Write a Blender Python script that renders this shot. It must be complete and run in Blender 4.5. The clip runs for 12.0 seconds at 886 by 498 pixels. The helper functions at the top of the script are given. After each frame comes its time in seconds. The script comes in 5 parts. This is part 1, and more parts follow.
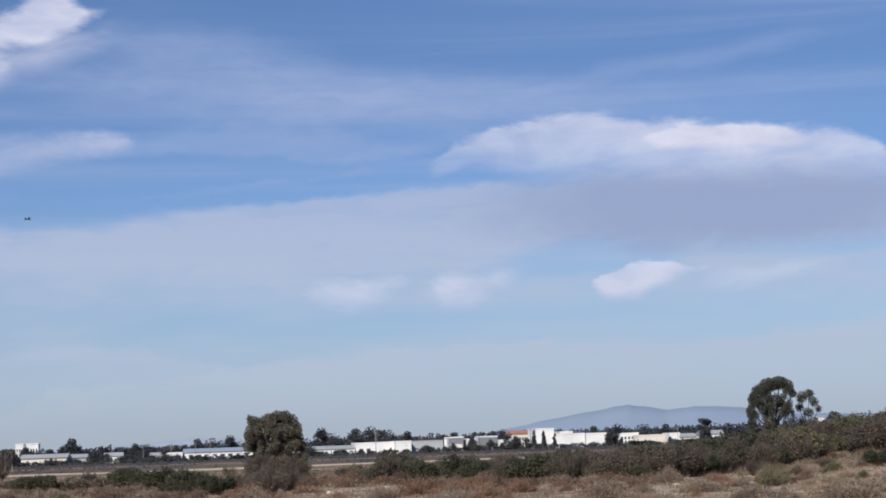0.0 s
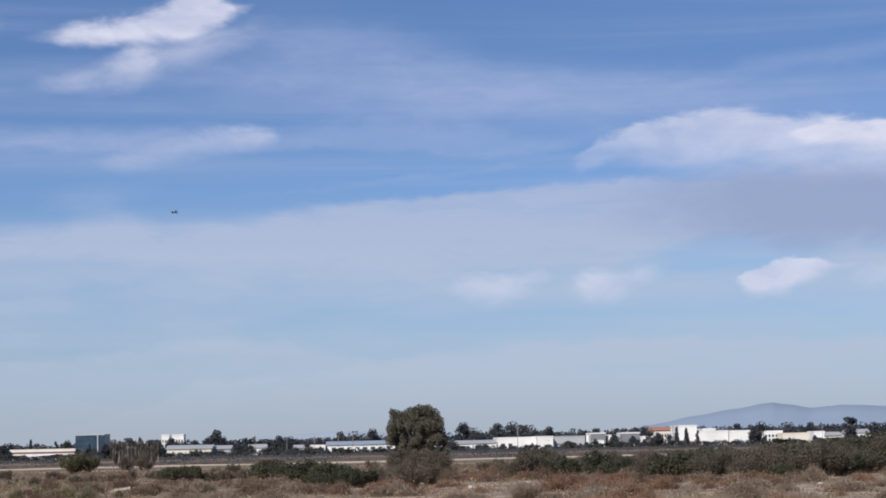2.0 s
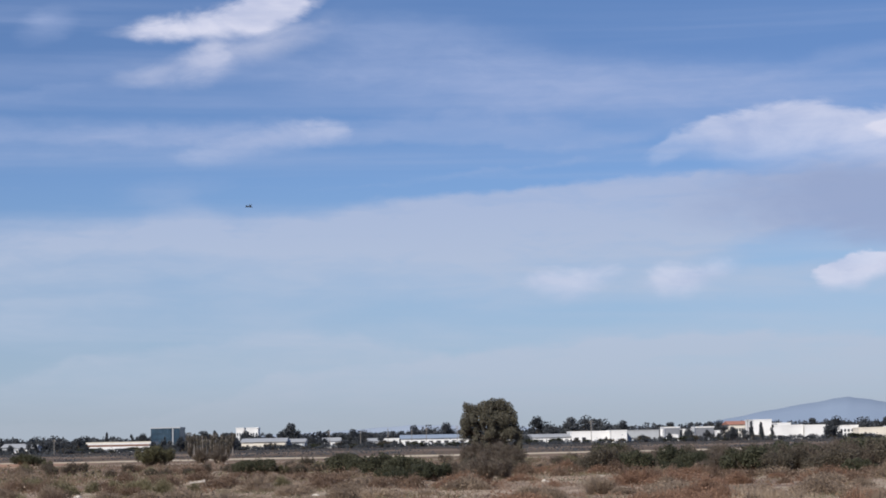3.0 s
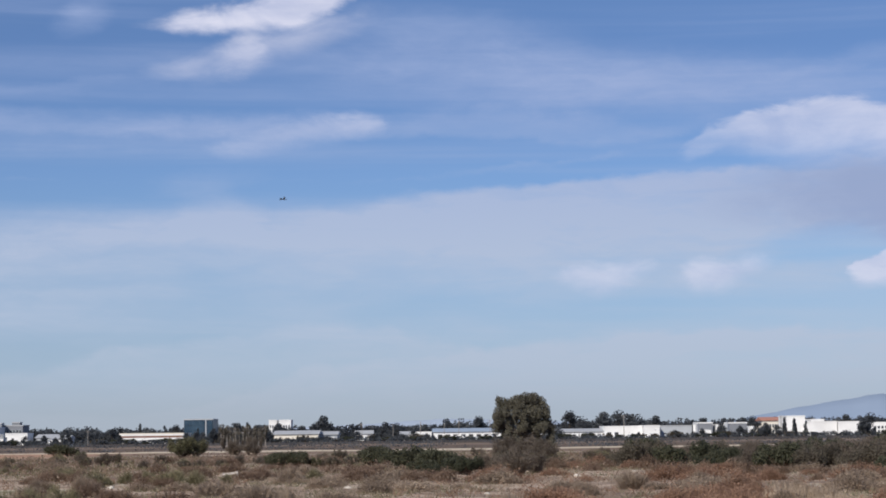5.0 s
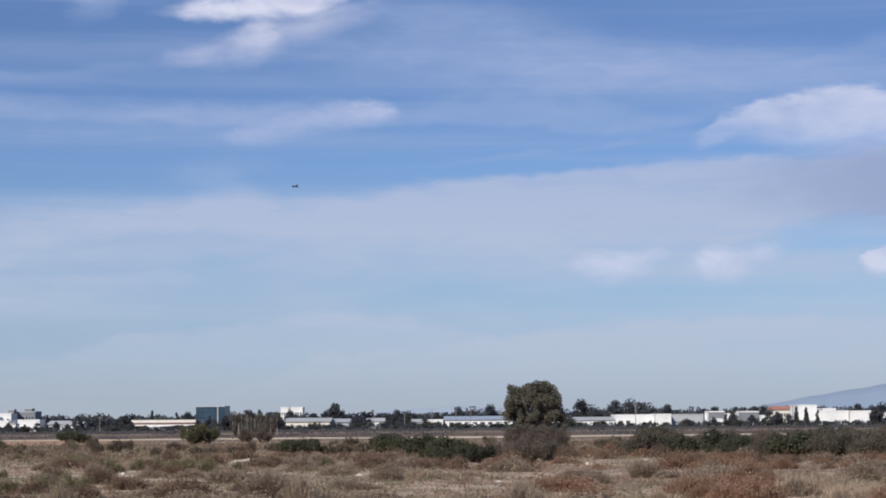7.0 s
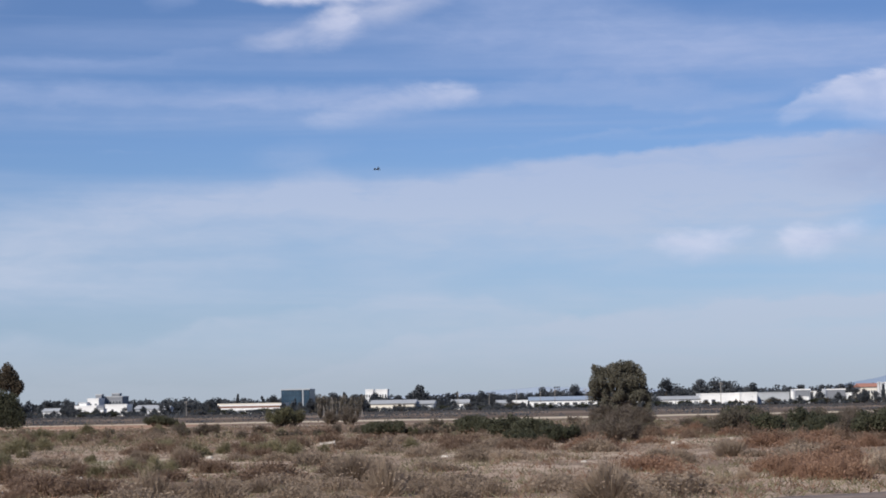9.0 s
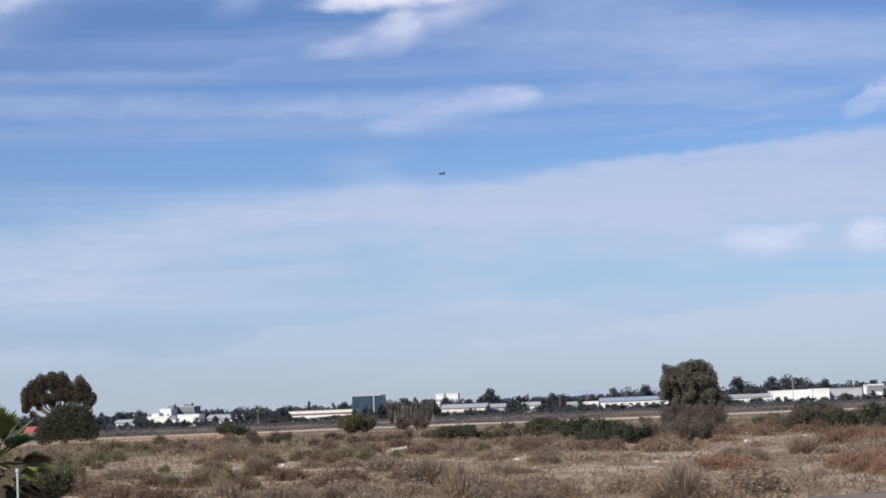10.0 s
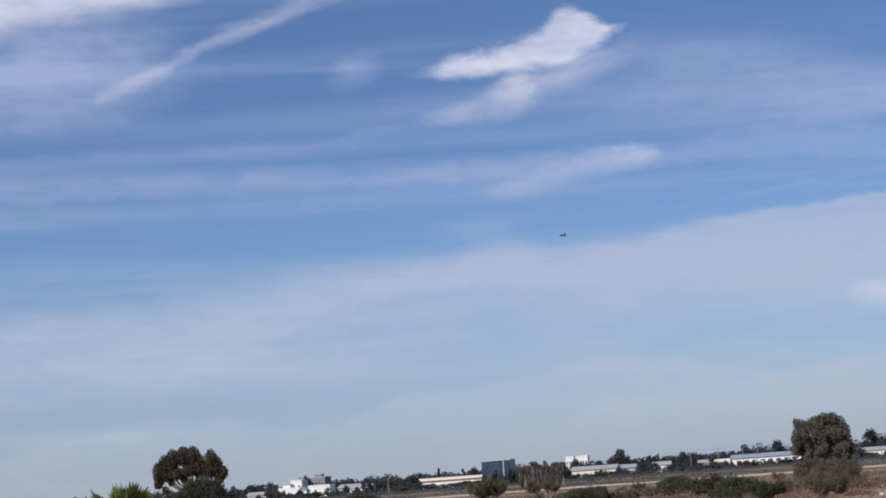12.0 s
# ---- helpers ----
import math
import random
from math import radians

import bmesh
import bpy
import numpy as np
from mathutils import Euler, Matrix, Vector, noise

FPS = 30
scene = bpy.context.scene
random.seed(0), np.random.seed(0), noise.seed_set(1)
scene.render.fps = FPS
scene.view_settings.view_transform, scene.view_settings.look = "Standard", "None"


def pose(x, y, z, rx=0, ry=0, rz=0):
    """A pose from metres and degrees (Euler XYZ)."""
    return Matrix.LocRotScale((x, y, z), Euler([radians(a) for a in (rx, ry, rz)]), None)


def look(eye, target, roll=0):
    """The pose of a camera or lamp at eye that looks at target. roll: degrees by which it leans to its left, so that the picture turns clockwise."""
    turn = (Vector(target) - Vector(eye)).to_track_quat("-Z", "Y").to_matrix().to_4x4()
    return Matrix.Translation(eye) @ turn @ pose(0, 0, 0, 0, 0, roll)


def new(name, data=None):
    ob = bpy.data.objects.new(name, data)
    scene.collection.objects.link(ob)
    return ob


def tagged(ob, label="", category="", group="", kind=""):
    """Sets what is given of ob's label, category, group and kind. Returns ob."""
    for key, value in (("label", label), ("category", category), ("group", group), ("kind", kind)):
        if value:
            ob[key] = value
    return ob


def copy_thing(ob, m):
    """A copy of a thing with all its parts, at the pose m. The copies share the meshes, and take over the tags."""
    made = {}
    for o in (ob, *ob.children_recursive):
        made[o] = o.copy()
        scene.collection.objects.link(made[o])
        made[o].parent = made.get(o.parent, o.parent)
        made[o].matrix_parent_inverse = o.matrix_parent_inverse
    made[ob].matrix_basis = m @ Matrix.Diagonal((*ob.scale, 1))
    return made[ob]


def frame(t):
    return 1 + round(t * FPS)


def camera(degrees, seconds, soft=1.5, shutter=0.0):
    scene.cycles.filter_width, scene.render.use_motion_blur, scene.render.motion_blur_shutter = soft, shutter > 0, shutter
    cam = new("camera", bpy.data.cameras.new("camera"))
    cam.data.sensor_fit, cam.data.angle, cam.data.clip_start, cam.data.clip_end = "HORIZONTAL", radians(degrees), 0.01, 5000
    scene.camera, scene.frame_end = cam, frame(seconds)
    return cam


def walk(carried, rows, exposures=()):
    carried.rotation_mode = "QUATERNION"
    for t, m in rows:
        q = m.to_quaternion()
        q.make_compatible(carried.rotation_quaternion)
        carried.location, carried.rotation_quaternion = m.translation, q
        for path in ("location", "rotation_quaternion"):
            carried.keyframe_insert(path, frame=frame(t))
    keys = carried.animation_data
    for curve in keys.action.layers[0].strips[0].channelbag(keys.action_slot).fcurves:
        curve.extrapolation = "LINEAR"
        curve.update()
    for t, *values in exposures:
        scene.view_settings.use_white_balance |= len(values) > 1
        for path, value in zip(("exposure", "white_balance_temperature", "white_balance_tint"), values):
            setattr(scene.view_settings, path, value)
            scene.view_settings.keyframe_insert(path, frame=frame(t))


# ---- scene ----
FOV = 24.0
EYE = 1.7
cam = camera(FOV, 12.0, 1.8)
# seconds, yaw to the left, pitch, lean to the right
TURNS = [
    (0.0, -6.934, 5.355, 1.471), (0.5, -5.965, 5.427, 1.284), (1.0, -5.014, 5.434, 1.076),
    (1.5, -4.052, 5.377, 0.918), (2.0, -2.989, 5.293, 0.779), (2.5, -1.915, 5.217, 0.711),
    (3.0, -0.963, 5.146, 0.653), (3.5, -0.293, 5.077, 0.552), (5.5, -0.079, 4.919, 0.123),
    (6.0, -0.109, 4.815, 0.033), (6.5, 0.0, 4.696, 0.0), (7.0, 0.302, 4.646, -0.009),
    (9.0, 2.576, 4.14, 0.561), (9.5, 3.432, 3.99, 1.039), (10.0, 4.423, 4.279, 1.79),
    (10.5, 5.425, 5.009, 2.549), (11.0, 6.295, 5.788, 3.127), (11.5, 7.032, 6.23, 3.481),
    (12.0, 7.719, 6.195, 3.657),
]


def held(yaw, pitch, lean):
    return pose(0, 0, EYE, 0, 0.5, 0) @ pose(0, 0, 0, 0, 0, yaw) @ pose(0, 0, 0, 90 + pitch) @ pose(0, 0, 0, 0, 0, -lean)


walk(cam, [(t, held(a, b, c)) for t, a, b, c in TURNS], [(0.0, 0.0), (3.5, 0.0), (7.0, 0.02), (9.0, 0.06), (9.5, 0.14), (10.0, 0.2), (10.5, 0.16), (11.0, -0.05), (12.0, -0.05)])

# ---- light ----
SUN_AZ, SUN_EL = -146.0, 36.0
sun = new("sun", bpy.data.lights.new("sun", "SUN"))
sun.data.energy, sun.data.angle, sun.data.color = 4.7, radians(0.6), (1.0, 0.94, 0.86)
sun_dir = Vector((math.sin(radians(SUN_AZ)) * math.cos(radians(SUN_EL)), math.cos(radians(SUN_AZ)) * math.cos(radians(SUN_EL)), math.sin(radians(SUN_EL))))
sun.matrix_world = look(sun_dir * 60, (0, 0, 0))


class Nodes:
    """Short hand for building a node tree."""

    def __init__(self, tree):
        self.tree = tree
        tree.nodes.clear()

    def add(self, kind, operation=None):
        node = self.tree.nodes.new(kind)
        if operation:
            node.operation = operation
        return node

    def link(self, value, socket):
        if isinstance(value, bpy.types.NodeSocket):
            self.tree.links.new(value, socket)
        else:
            socket.default_value = value

    def math(self, op, a, b=0.0, c=0.0, clamp=False):
        node = self.add("ShaderNodeMath", op)
        node.use_clamp = clamp
        for value, socket in zip((a, b, c), node.inputs):
            self.link(value, socket)
        return node.outputs[0]

    def smooth(self, value, low, high, out_low=0.0, out_high=1.0):
        node = self.add("ShaderNodeMapRange")
        node.interpolation_type = "SMOOTHSTEP"
        for v, socket in zip((value, low, high, out_low, out_high), node.inputs):
            self.link(v, socket)
        return node.outputs[0]

    def mix(self, factor, a, b, blend="MIX"):
        node = self.add("ShaderNodeMix")
        node.data_type, node.blend_type = "RGBA", blend
        for v, socket in zip((factor, a, b), (node.inputs[0], node.inputs[6], node.inputs[7])):
            self.link(v if not isinstance(v, tuple) else (*v, 1.0)[:4], socket)
        return node.outputs[2]

    def noise(self, vector, scale=1.0, detail=3.0, rough=0.5, distortion=0.0):
        node = self.add("ShaderNodeTexNoise")
        self.link(vector, node.inputs["Vector"])
        for key, v in (("Scale", scale), ("Detail", detail), ("Roughness", rough), ("Distortion", distortion)):
            node.inputs[key].default_value = v
        return node.outputs[0]

    def mapped(self, vector, place=(0, 0, 0), turn=0.0, scale=(1, 1, 1), kind="POINT"):
        node = self.add("ShaderNodeMapping")
        node.vector_type = kind
        self.link(vector, node.inputs[0])
        node.inputs[1].default_value = place
        node.inputs[2].default_value = (0, 0, radians(turn))
        node.inputs[3].default_value = scale
        return node.outputs[0]

    def ramp(self, value, stops):
        node = self.add("ShaderNodeValToRGB")
        self.link(value, node.inputs[0])
        while len(node.color_ramp.elements) < len(stops):
            node.color_ramp.elements.new(0.5)
        for e, (at, colour) in zip(node.color_ramp.elements, stops):
            e.position, e.color = at, (*colour, 1.0)
        return node.outputs[0]


def build_sky():
    world = bpy.data.worlds.new("sky")
    scene.world = world
    world.use_nodes = True
    n = Nodes(world.node_tree)
    clear = n.add("ShaderNodeTexSky")
    clear.sky_type, clear.sun_disc = "NISHITA", False
    clear.sun_elevation, clear.sun_rotation = radians(SUN_EL), radians(SUN_AZ)
    clear.air_density, clear.dust_density, clear.ozone_density = 1.0, 0.0, 6.0
    way = n.add("ShaderNodeTexCoord").outputs["Generated"]
    split = n.add("ShaderNodeSeparateXYZ")
    n.link(way, split.inputs[0])
    x, y, z = split.outputs
    az = n.math("MULTIPLY", n.math("ARCTAN2", x, y), 57.2958)
    el = n.math("MULTIPLY_ADD", az, 0.0087, n.math("MULTIPLY", n.math("ARCSINE", z), 57.2958))
    flat = n.add("ShaderNodeCombineXYZ")
    n.link(az, flat.inputs[0]), n.link(el, flat.inputs[1])
    p = flat.outputs[0]

    # uneven edges: the cloud plan is warped by two sizes of noise
    def warped(amount, scale, stretch=(0.45, 1.0, 1.0)):
        node = n.add("ShaderNodeTexNoise")
        node.noise_dimensions = "2D"
        n.link(n.mapped(p, scale=stretch), node.inputs["Vector"])
        node.inputs["Scale"].default_value, node.inputs["Detail"].default_value, node.inputs["Roughness"].default_value = scale, 6.0, 0.58
        shift = n.add("ShaderNodeVectorMath", operation="MULTIPLY_ADD")
        n.link(node.outputs["Color"], shift.inputs[0])
        shift.inputs[1].default_value = (2 * amount * 1.8, 2 * amount, 0)
        shift.inputs[2].default_value = (-amount * 1.8, -amount, 0)
        total = n.add("ShaderNodeVectorMath", operation="ADD")
        n.link(p, total.inputs[0]), n.link(shift.outputs[0], total.inputs[1])
        return total.outputs[0]

    fine, soft = warped(0.24, 1.3), warped(0.45, 0.4)
    billow = n.math("SUBTRACT", n.noise(n.mapped(p, (2.0, 7.0, 0), -8.0, (0.55, 1.3, 1)), 1.0, 7.0, 0.6, 0.5), 0.5)

    def cloud(base, place, size, turn, gain, edge=1.0, torn=0.25):
        """An elliptic bank of cloud: centre and half sizes in degrees of bearing and height."""
        q = n.mapped(base, (*place, 0), turn, (*size, 1), "TEXTURE")
        g = n.add("ShaderNodeTexGradient")
        g.gradient_type = "SPHERICAL"
        n.link(q, g.inputs[0])
        shape = n.math("MULTIPLY_ADD", billow, n.math("MULTIPLY", n.smooth(g.outputs["Fac"], 0.0, 0.3), torn * 2), g.outputs["Fac"])
        return n.math("MULTIPLY", n.smooth(shape, 0.0, edge), gain)

    def height(base):
        s = n.add("ShaderNodeSeparateXYZ")
        n.link(base, s.inputs[0])
        return s.outputs[0], s.outputs[1]

    fx, fy = height(fine)

    def outline(points):
        """A smooth line over the bearing: (bearing, height) in degrees."""
        node = n.add("ShaderNodeValToRGB")
        node.color_ramp.interpolation = "CARDINAL"
        n.link(n.math("MULTIPLY_ADD", fx, 1 / 48.0, 0.5), node.inputs[0])
        stops = node.color_ramp.elements
        while len(stops) < len(points):
            stops.new(0.5)
        for e, (a, h) in zip(stops, points):
            e.position, e.color = a / 48.0 + 0.5, (h / 16, h / 16, h / 16, 1.0)
        return n.math("MULTIPLY", node.outputs[0], 16.0)

    def bank(top, foot, gain, crisp=0.2, fade=0.6):
        """A bank of cloud between two lines: crisp above, fading towards its foot."""
        over = n.math("MULTIPLY_ADD", billow, 0.55, n.math("SUBTRACT", outline(top), fy))
        above = n.math("SUBTRACT", fy, outline(foot))
        return n.math("MULTIPLY", n.math("MULTIPLY", n.smooth(over, 0.0, crisp), n.smooth(above, 0.0, fade)), gain)

    def total(parts):
        out = parts[0]
        for q in parts[1:]:
            out = n.math("ADD", out, q)
        return out

    # long thin streaks of high cloud
    streak = n.noise(n.mapped(p, (3.1, 0, 0), -2.5, (0.035, 0.8, 1)), 1.0, 4.0, 0.55, 0.3)
    wisps = n.noise(n.mapped(p, (9.0, 4.0, 0), -5.0, (0.14, 0.7, 1)), 1.0, 6.0, 0.6, 0.4)
    streaks = n.math("MULTIPLY", n.smooth(streak, 0.42, 0.70), 0.34)
    # the broad sheet under its slanting upper edge, and the low haze sheets
    rim = outline([(-20, 5.6), (-15.3, 5.75), (-12.2, 6.1), (-9.5, 6.35), (-7.4, 6.45), (-6.7, 6.8), (-5.6, 6.66), (-4.3, 6.32), (-1, 6.65), (2.6, 6.8), (4.7, 7.08), (6.4, 7.18), (9, 7.2), (13, 7.1), (20, 6.9)])
    below = n.math("SUBTRACT", rim, fy)
    crisp = n.smooth(fx, -9.0, 3.0, 1.3, 0.22)
    sheet = n.math("MULTIPLY", n.smooth(below, 0.0, crisp), n.smooth(below, 4.2, 1.2, 0.30, 0.92))
    gaps = [cloud(soft, (11.2, 5.05), (3.4, 0.75), 3, 0.85, 0.6), cloud(soft, (17.0, 5.2), (5.0, 0.42), 0, 0.6, 0.7), cloud(soft, (5.0, 3.2), (8.0, 0.5), 1, 0.6, 0.8),
            cloud(soft, (-0.4, 3.35), (3.2, 0.45), 4, 0.55, 0.8), cloud(soft, (-9.0, 4.1), (6.0, 0.45), 3, 0.35, 0.9)]
    for g in gaps:
        sheet = n.math("MULTIPLY", sheet, n.math("SUBTRACT", 1.0, g))

    def haze_sheet(points, gain, depth):
        down = n.math("MULTIPLY_ADD", billow, 0.7, n.math("SUBTRACT", outline(points), fy))
        return n.math("MULTIPLY", n.math("MULTIPLY", n.smooth(down, 0.0, 0.42), n.smooth(down, depth, 0.2, 0.6, 1.0)), gain)

    low = n.math("MAXIMUM", haze_sheet([(-20, 1.4), (-18.5, 1.75), (-16.5, 2.0), (-13, 1.95), (-12, 1.78), (-10.3, 2.0), (-8.6, 2.5), (-6.6, 2.67), (-4.2, 3.02), (-2.3, 3.1), (-0.8, 2.85), (1.5, 2.2), (3.0, 1.0)], 0.4, 2.2),
                 haze_sheet([(-7, 0.8), (-3.9, 1.85), (-2.7, 2.1), (0.2, 2.42), (4.6, 2.76), (8.7, 2.86), (14, 2.86), (19, 3.35)], 0.66, 2.4))
    veil_parts = [
        sheet, low, streaks,
        cloud(soft, (-18.3, 11.3), (5.6, 2.2), 5, 0.95),
        cloud(soft, (5.0, 9.6), (12.0, 1.3), -3, 0.55),
        bank([(-20, 7.85), (-15.2, 8.1), (-10.5, 8.42), (-6, 8.7), (-2, 8.8)], [(-20, 7.0), (-15, 7.2), (-9, 7.35), (-4, 7.7), (-2, 8.7)], 0.36, 0.7, 0.9),
        bank([(-20, 9.3), (-10.4, 9.55), (-4, 10.0)], [(-20, 8.5), (-10, 8.9), (-4, 9.6)], 0.3, 0.3, 0.8),
        bank([(-1.5, 8.9), (2, 9.1), (6, 8.6), (9, 8.6)], [(-1.5, 7.9), (2, 7.85), (6, 7.75), (9, 8.4)], 0.42, 0.6, 0.3),
        bank([(-2, 6.9), (1.5, 7.3), (4.5, 7.6), (6, 7.75)], [(-2, 6.75), (1.5, 7.0), (4.5, 7.3), (6, 7.6)], 0.42, 0.2, 0.3),
        cloud(soft, (-9.9, 11.2), (1.1, 0.5), 20, 0.45),
        cloud(soft, (0.5, 10.9), (5.0, 0.9), -4, 0.42),
        cloud(soft, (14.0, 10.3), (7.0, 0.45), 8, 0.32),
        cloud(soft, (-6.6, 6.75), (2.2, 0.5), 4, 0.3),
    ]
    ripple = n.noise(n.mapped(p, (5.0, 1.0, 0), -4.0, (0.5, 1.9, 1)), 1.0, 7.0, 0.62, 0.6)
    veil = n.math("MULTIPLY", total(veil_parts), n.math("MULTIPLY", n.smooth(wisps, 0.2, 0.75, 0.66, 1.14), n.smooth(ripple, 0.3, 0.7, 0.84, 1.12)), clamp=True)
    # the grey-lilac underside of the lens cloud
    under = n.math("MULTIPLY", cloud(soft, (14.8, 6.35), (9.0, 1.5), 0, 0.95, 0.6), 0.9, clamp=True)
    bright_parts = [
        # the long lens cloud with its brighter ridge
        bank([(5.9, 7.3), (6.45, 7.5), (7.26, 8.13), (8.37, 8.67), (9.63, 8.97), (11.04, 9.08), (12.28, 8.84), (14.91, 8.74), (16.59, 8.56), (18.1, 8.31), (19.0, 7.91), (20, 7.4)],
             [(5.9, 7.4), (6.45, 7.28), (7.7, 7.4), (8.6, 7.1), (13, 6.75), (20, 6.6)], 0.68, 0.3, 1.2),
        bank([(12.2, 8.1), (13.2, 8.5), (14.75, 8.66), (16.5, 8.46), (17.8, 8.1)], [(12.2, 8.15), (13, 7.75), (16.5, 7.6), (17.8, 8.1)], 0.42, 0.25, 0.5),
        bank([(6.2, 7.35), (6.8, 7.62), (7.6, 7.85), (8.4, 7.7)], [(6.2, 7.35), (6.8, 7.3), (7.6, 7.45), (8.4, 7.72)], 0.16, 0.3, 0.25),
        # the small puff and its tail
        bank([(10.85, 4.15), (11.05, 4.4), (11.3, 4.68), (11.83, 4.8), (13.2, 4.95), (13.8, 4.78), (14.8, 4.66)], [(10.85, 4.2), (11.2, 3.7), (11.8, 3.6), (12.6, 3.8), (13.4, 4.2), (14.8, 4.66)], 0.8, 0.14, 0.55),
        cloud(fine, (15.8, 4.45), (2.8, 0.45), 7, 0.32),
        bank([(2.4, 4.3), (3.3, 4.57), (4.4, 4.68), (5.9, 4.7), (6.3, 4.4)], [(2.4, 4.3), (3.4, 3.8), (4.65, 3.55), (6.3, 4.4)], 0.5, 0.4, 0.7),
        bank([(6.0, 4.2), (6.85, 4.68), (8.7, 4.78), (9.7, 4.5)], [(6.0, 4.2), (7.1, 3.55), (8.2, 3.85), (9.7, 4.52)], 0.58, 0.4, 0.7),
        # the bright cloud high up and the softer one hanging under it
        bank([(-9, 11.1), (-8.7, 11.15), (-7.3, 11.43), (-6, 11.72), (-5, 12.0), (-4.7, 12.2), (-4.3, 12.55), (-3.9, 12.72), (-3.25, 12.6), (-2.65, 12.2), (-2.1, 12.08), (-1.6, 12.0)],
             [(-9, 11.08), (-8.7, 11.0), (-6.7, 10.74), (-5.6, 10.82), (-4.6, 10.84), (-3.84, 10.95), (-3.0, 11.38), (-2.1, 11.85), (-1.6, 12.0)], 1.0, 0.45, 0.4),
        bank([(-8.4, 10.2), (-7.5, 10.4), (-6.5, 10.55), (-5.8, 11.0), (-4.6, 11.2), (-3, 11.6), (-1.5, 11.4), (-0.4, 11.25)],
             [(-8.4, 10.1), (-7.5, 9.75), (-6.8, 9.3), (-5.7, 9.4), (-4.7, 9.75), (-3.4, 10.3), (-1.5, 10.9), (-0.4, 11.15)], 0.29, 0.55, 1.0),
        cloud(fine, (-5.3, 10.35), (1.2, 0.8), 38, 0.32, 0.9, 0.4),
        cloud(soft, (-3.6, 10.9), (3.0, 0.6), 14, 0.24),
        cloud(fine, (-7.2, 9.85), (1.4, 0.4), 8, 0.2, 0.9, 0.4),
        # the streak with a blunt end
        bank([(-6.8, 7.8), (-6.1, 8.05), (-4.2, 8.5), (-1.75, 8.8), (-1.5, 8.74), (-1.28, 8.3)], [(-6.8, 7.75), (-5.8, 7.3), (-4.2, 7.5), (-2.6, 7.8), (-1.5, 8.05), (-1.28, 8.3)], 0.29, 0.35, 0.6),
        cloud(fine, (-2.2, 8.45), (1.1, 0.35), 10, 0.16, 0.8),
        # the old vapour trail and the bright bank at its foot
        bank([(-17.8, 10.4), (-16.7, 11.15), (-15.3, 11.82), (-13.9, 12.5), (-12.3, 13.05), (-10.8, 13.5), (-9.5, 13.85)], [(-17.8, 10.4), (-16.7, 10.42), (-15.3, 10.98), (-13.9, 11.7), (-12.3, 12.25), (-10.8, 12.78), (-9.5, 13.2)], 0.46, 0.6, 0.5),
        bank([(-24, 15.9), (-12, 15.9)], [(-24, 12.1), (-19.6, 12.1), (-18, 12.45), (-16.2, 12.65), (-14.8, 12.95), (-13.5, 13.5), (-12.5, 15.5)], 0.9, 0.3, 0.9),
    ]
    bright = n.math("MULTIPLY", total(bright_parts), n.smooth(wisps, 0.15, 0.7, 0.78, 1.08), clamp=True)
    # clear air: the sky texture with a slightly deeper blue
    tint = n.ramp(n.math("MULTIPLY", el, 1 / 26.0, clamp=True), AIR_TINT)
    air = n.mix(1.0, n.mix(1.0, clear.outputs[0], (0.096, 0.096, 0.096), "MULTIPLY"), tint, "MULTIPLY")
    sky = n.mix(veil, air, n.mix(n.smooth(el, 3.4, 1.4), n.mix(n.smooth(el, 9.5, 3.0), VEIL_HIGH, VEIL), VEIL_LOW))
    sky = n.mix(under, sky, UNDER)
    puff = n.smooth(n.math("ADD", n.math("MULTIPLY", billow, 1.4), n.math("MULTIPLY", wisps, 0.6)), -0.1, 0.6)
    sky = n.mix(bright, sky, n.mix(puff, SHADOWED, BRIGHT))
    sky = n.mix(n.math("MULTIPLY", n.smooth(el, 1.9, 0.0), 0.62), sky, HAZE)
    back = n.add("ShaderNodeBackground")
    n.link(sky, back.inputs[0])
    back.inputs[1].default_value = 1.0
    n.link(back.outputs[0], n.add("ShaderNodeOutputWorld").inputs[0])
    world.cycles.sampling_method, world.cycles.sample_map_resolution = "MANUAL", 512


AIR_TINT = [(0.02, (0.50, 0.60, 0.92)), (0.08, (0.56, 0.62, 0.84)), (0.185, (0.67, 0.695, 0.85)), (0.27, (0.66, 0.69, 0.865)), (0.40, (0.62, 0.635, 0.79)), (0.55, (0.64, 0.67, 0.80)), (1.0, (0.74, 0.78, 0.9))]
VEIL = (0.45, 0.535, 0.69)
VEIL_LOW = (0.44, 0.52, 0.645)
HAZE = (0.37, 0.42, 0.478)
SHADOWED = (0.52, 0.565, 0.76)
VEIL_HIGH = (0.35, 0.44, 0.69)
UNDER = (0.30, 0.375, 0.585)
BRIGHT = (0.70, 0.715, 0.86)
build_sky()

# ---- materials ----


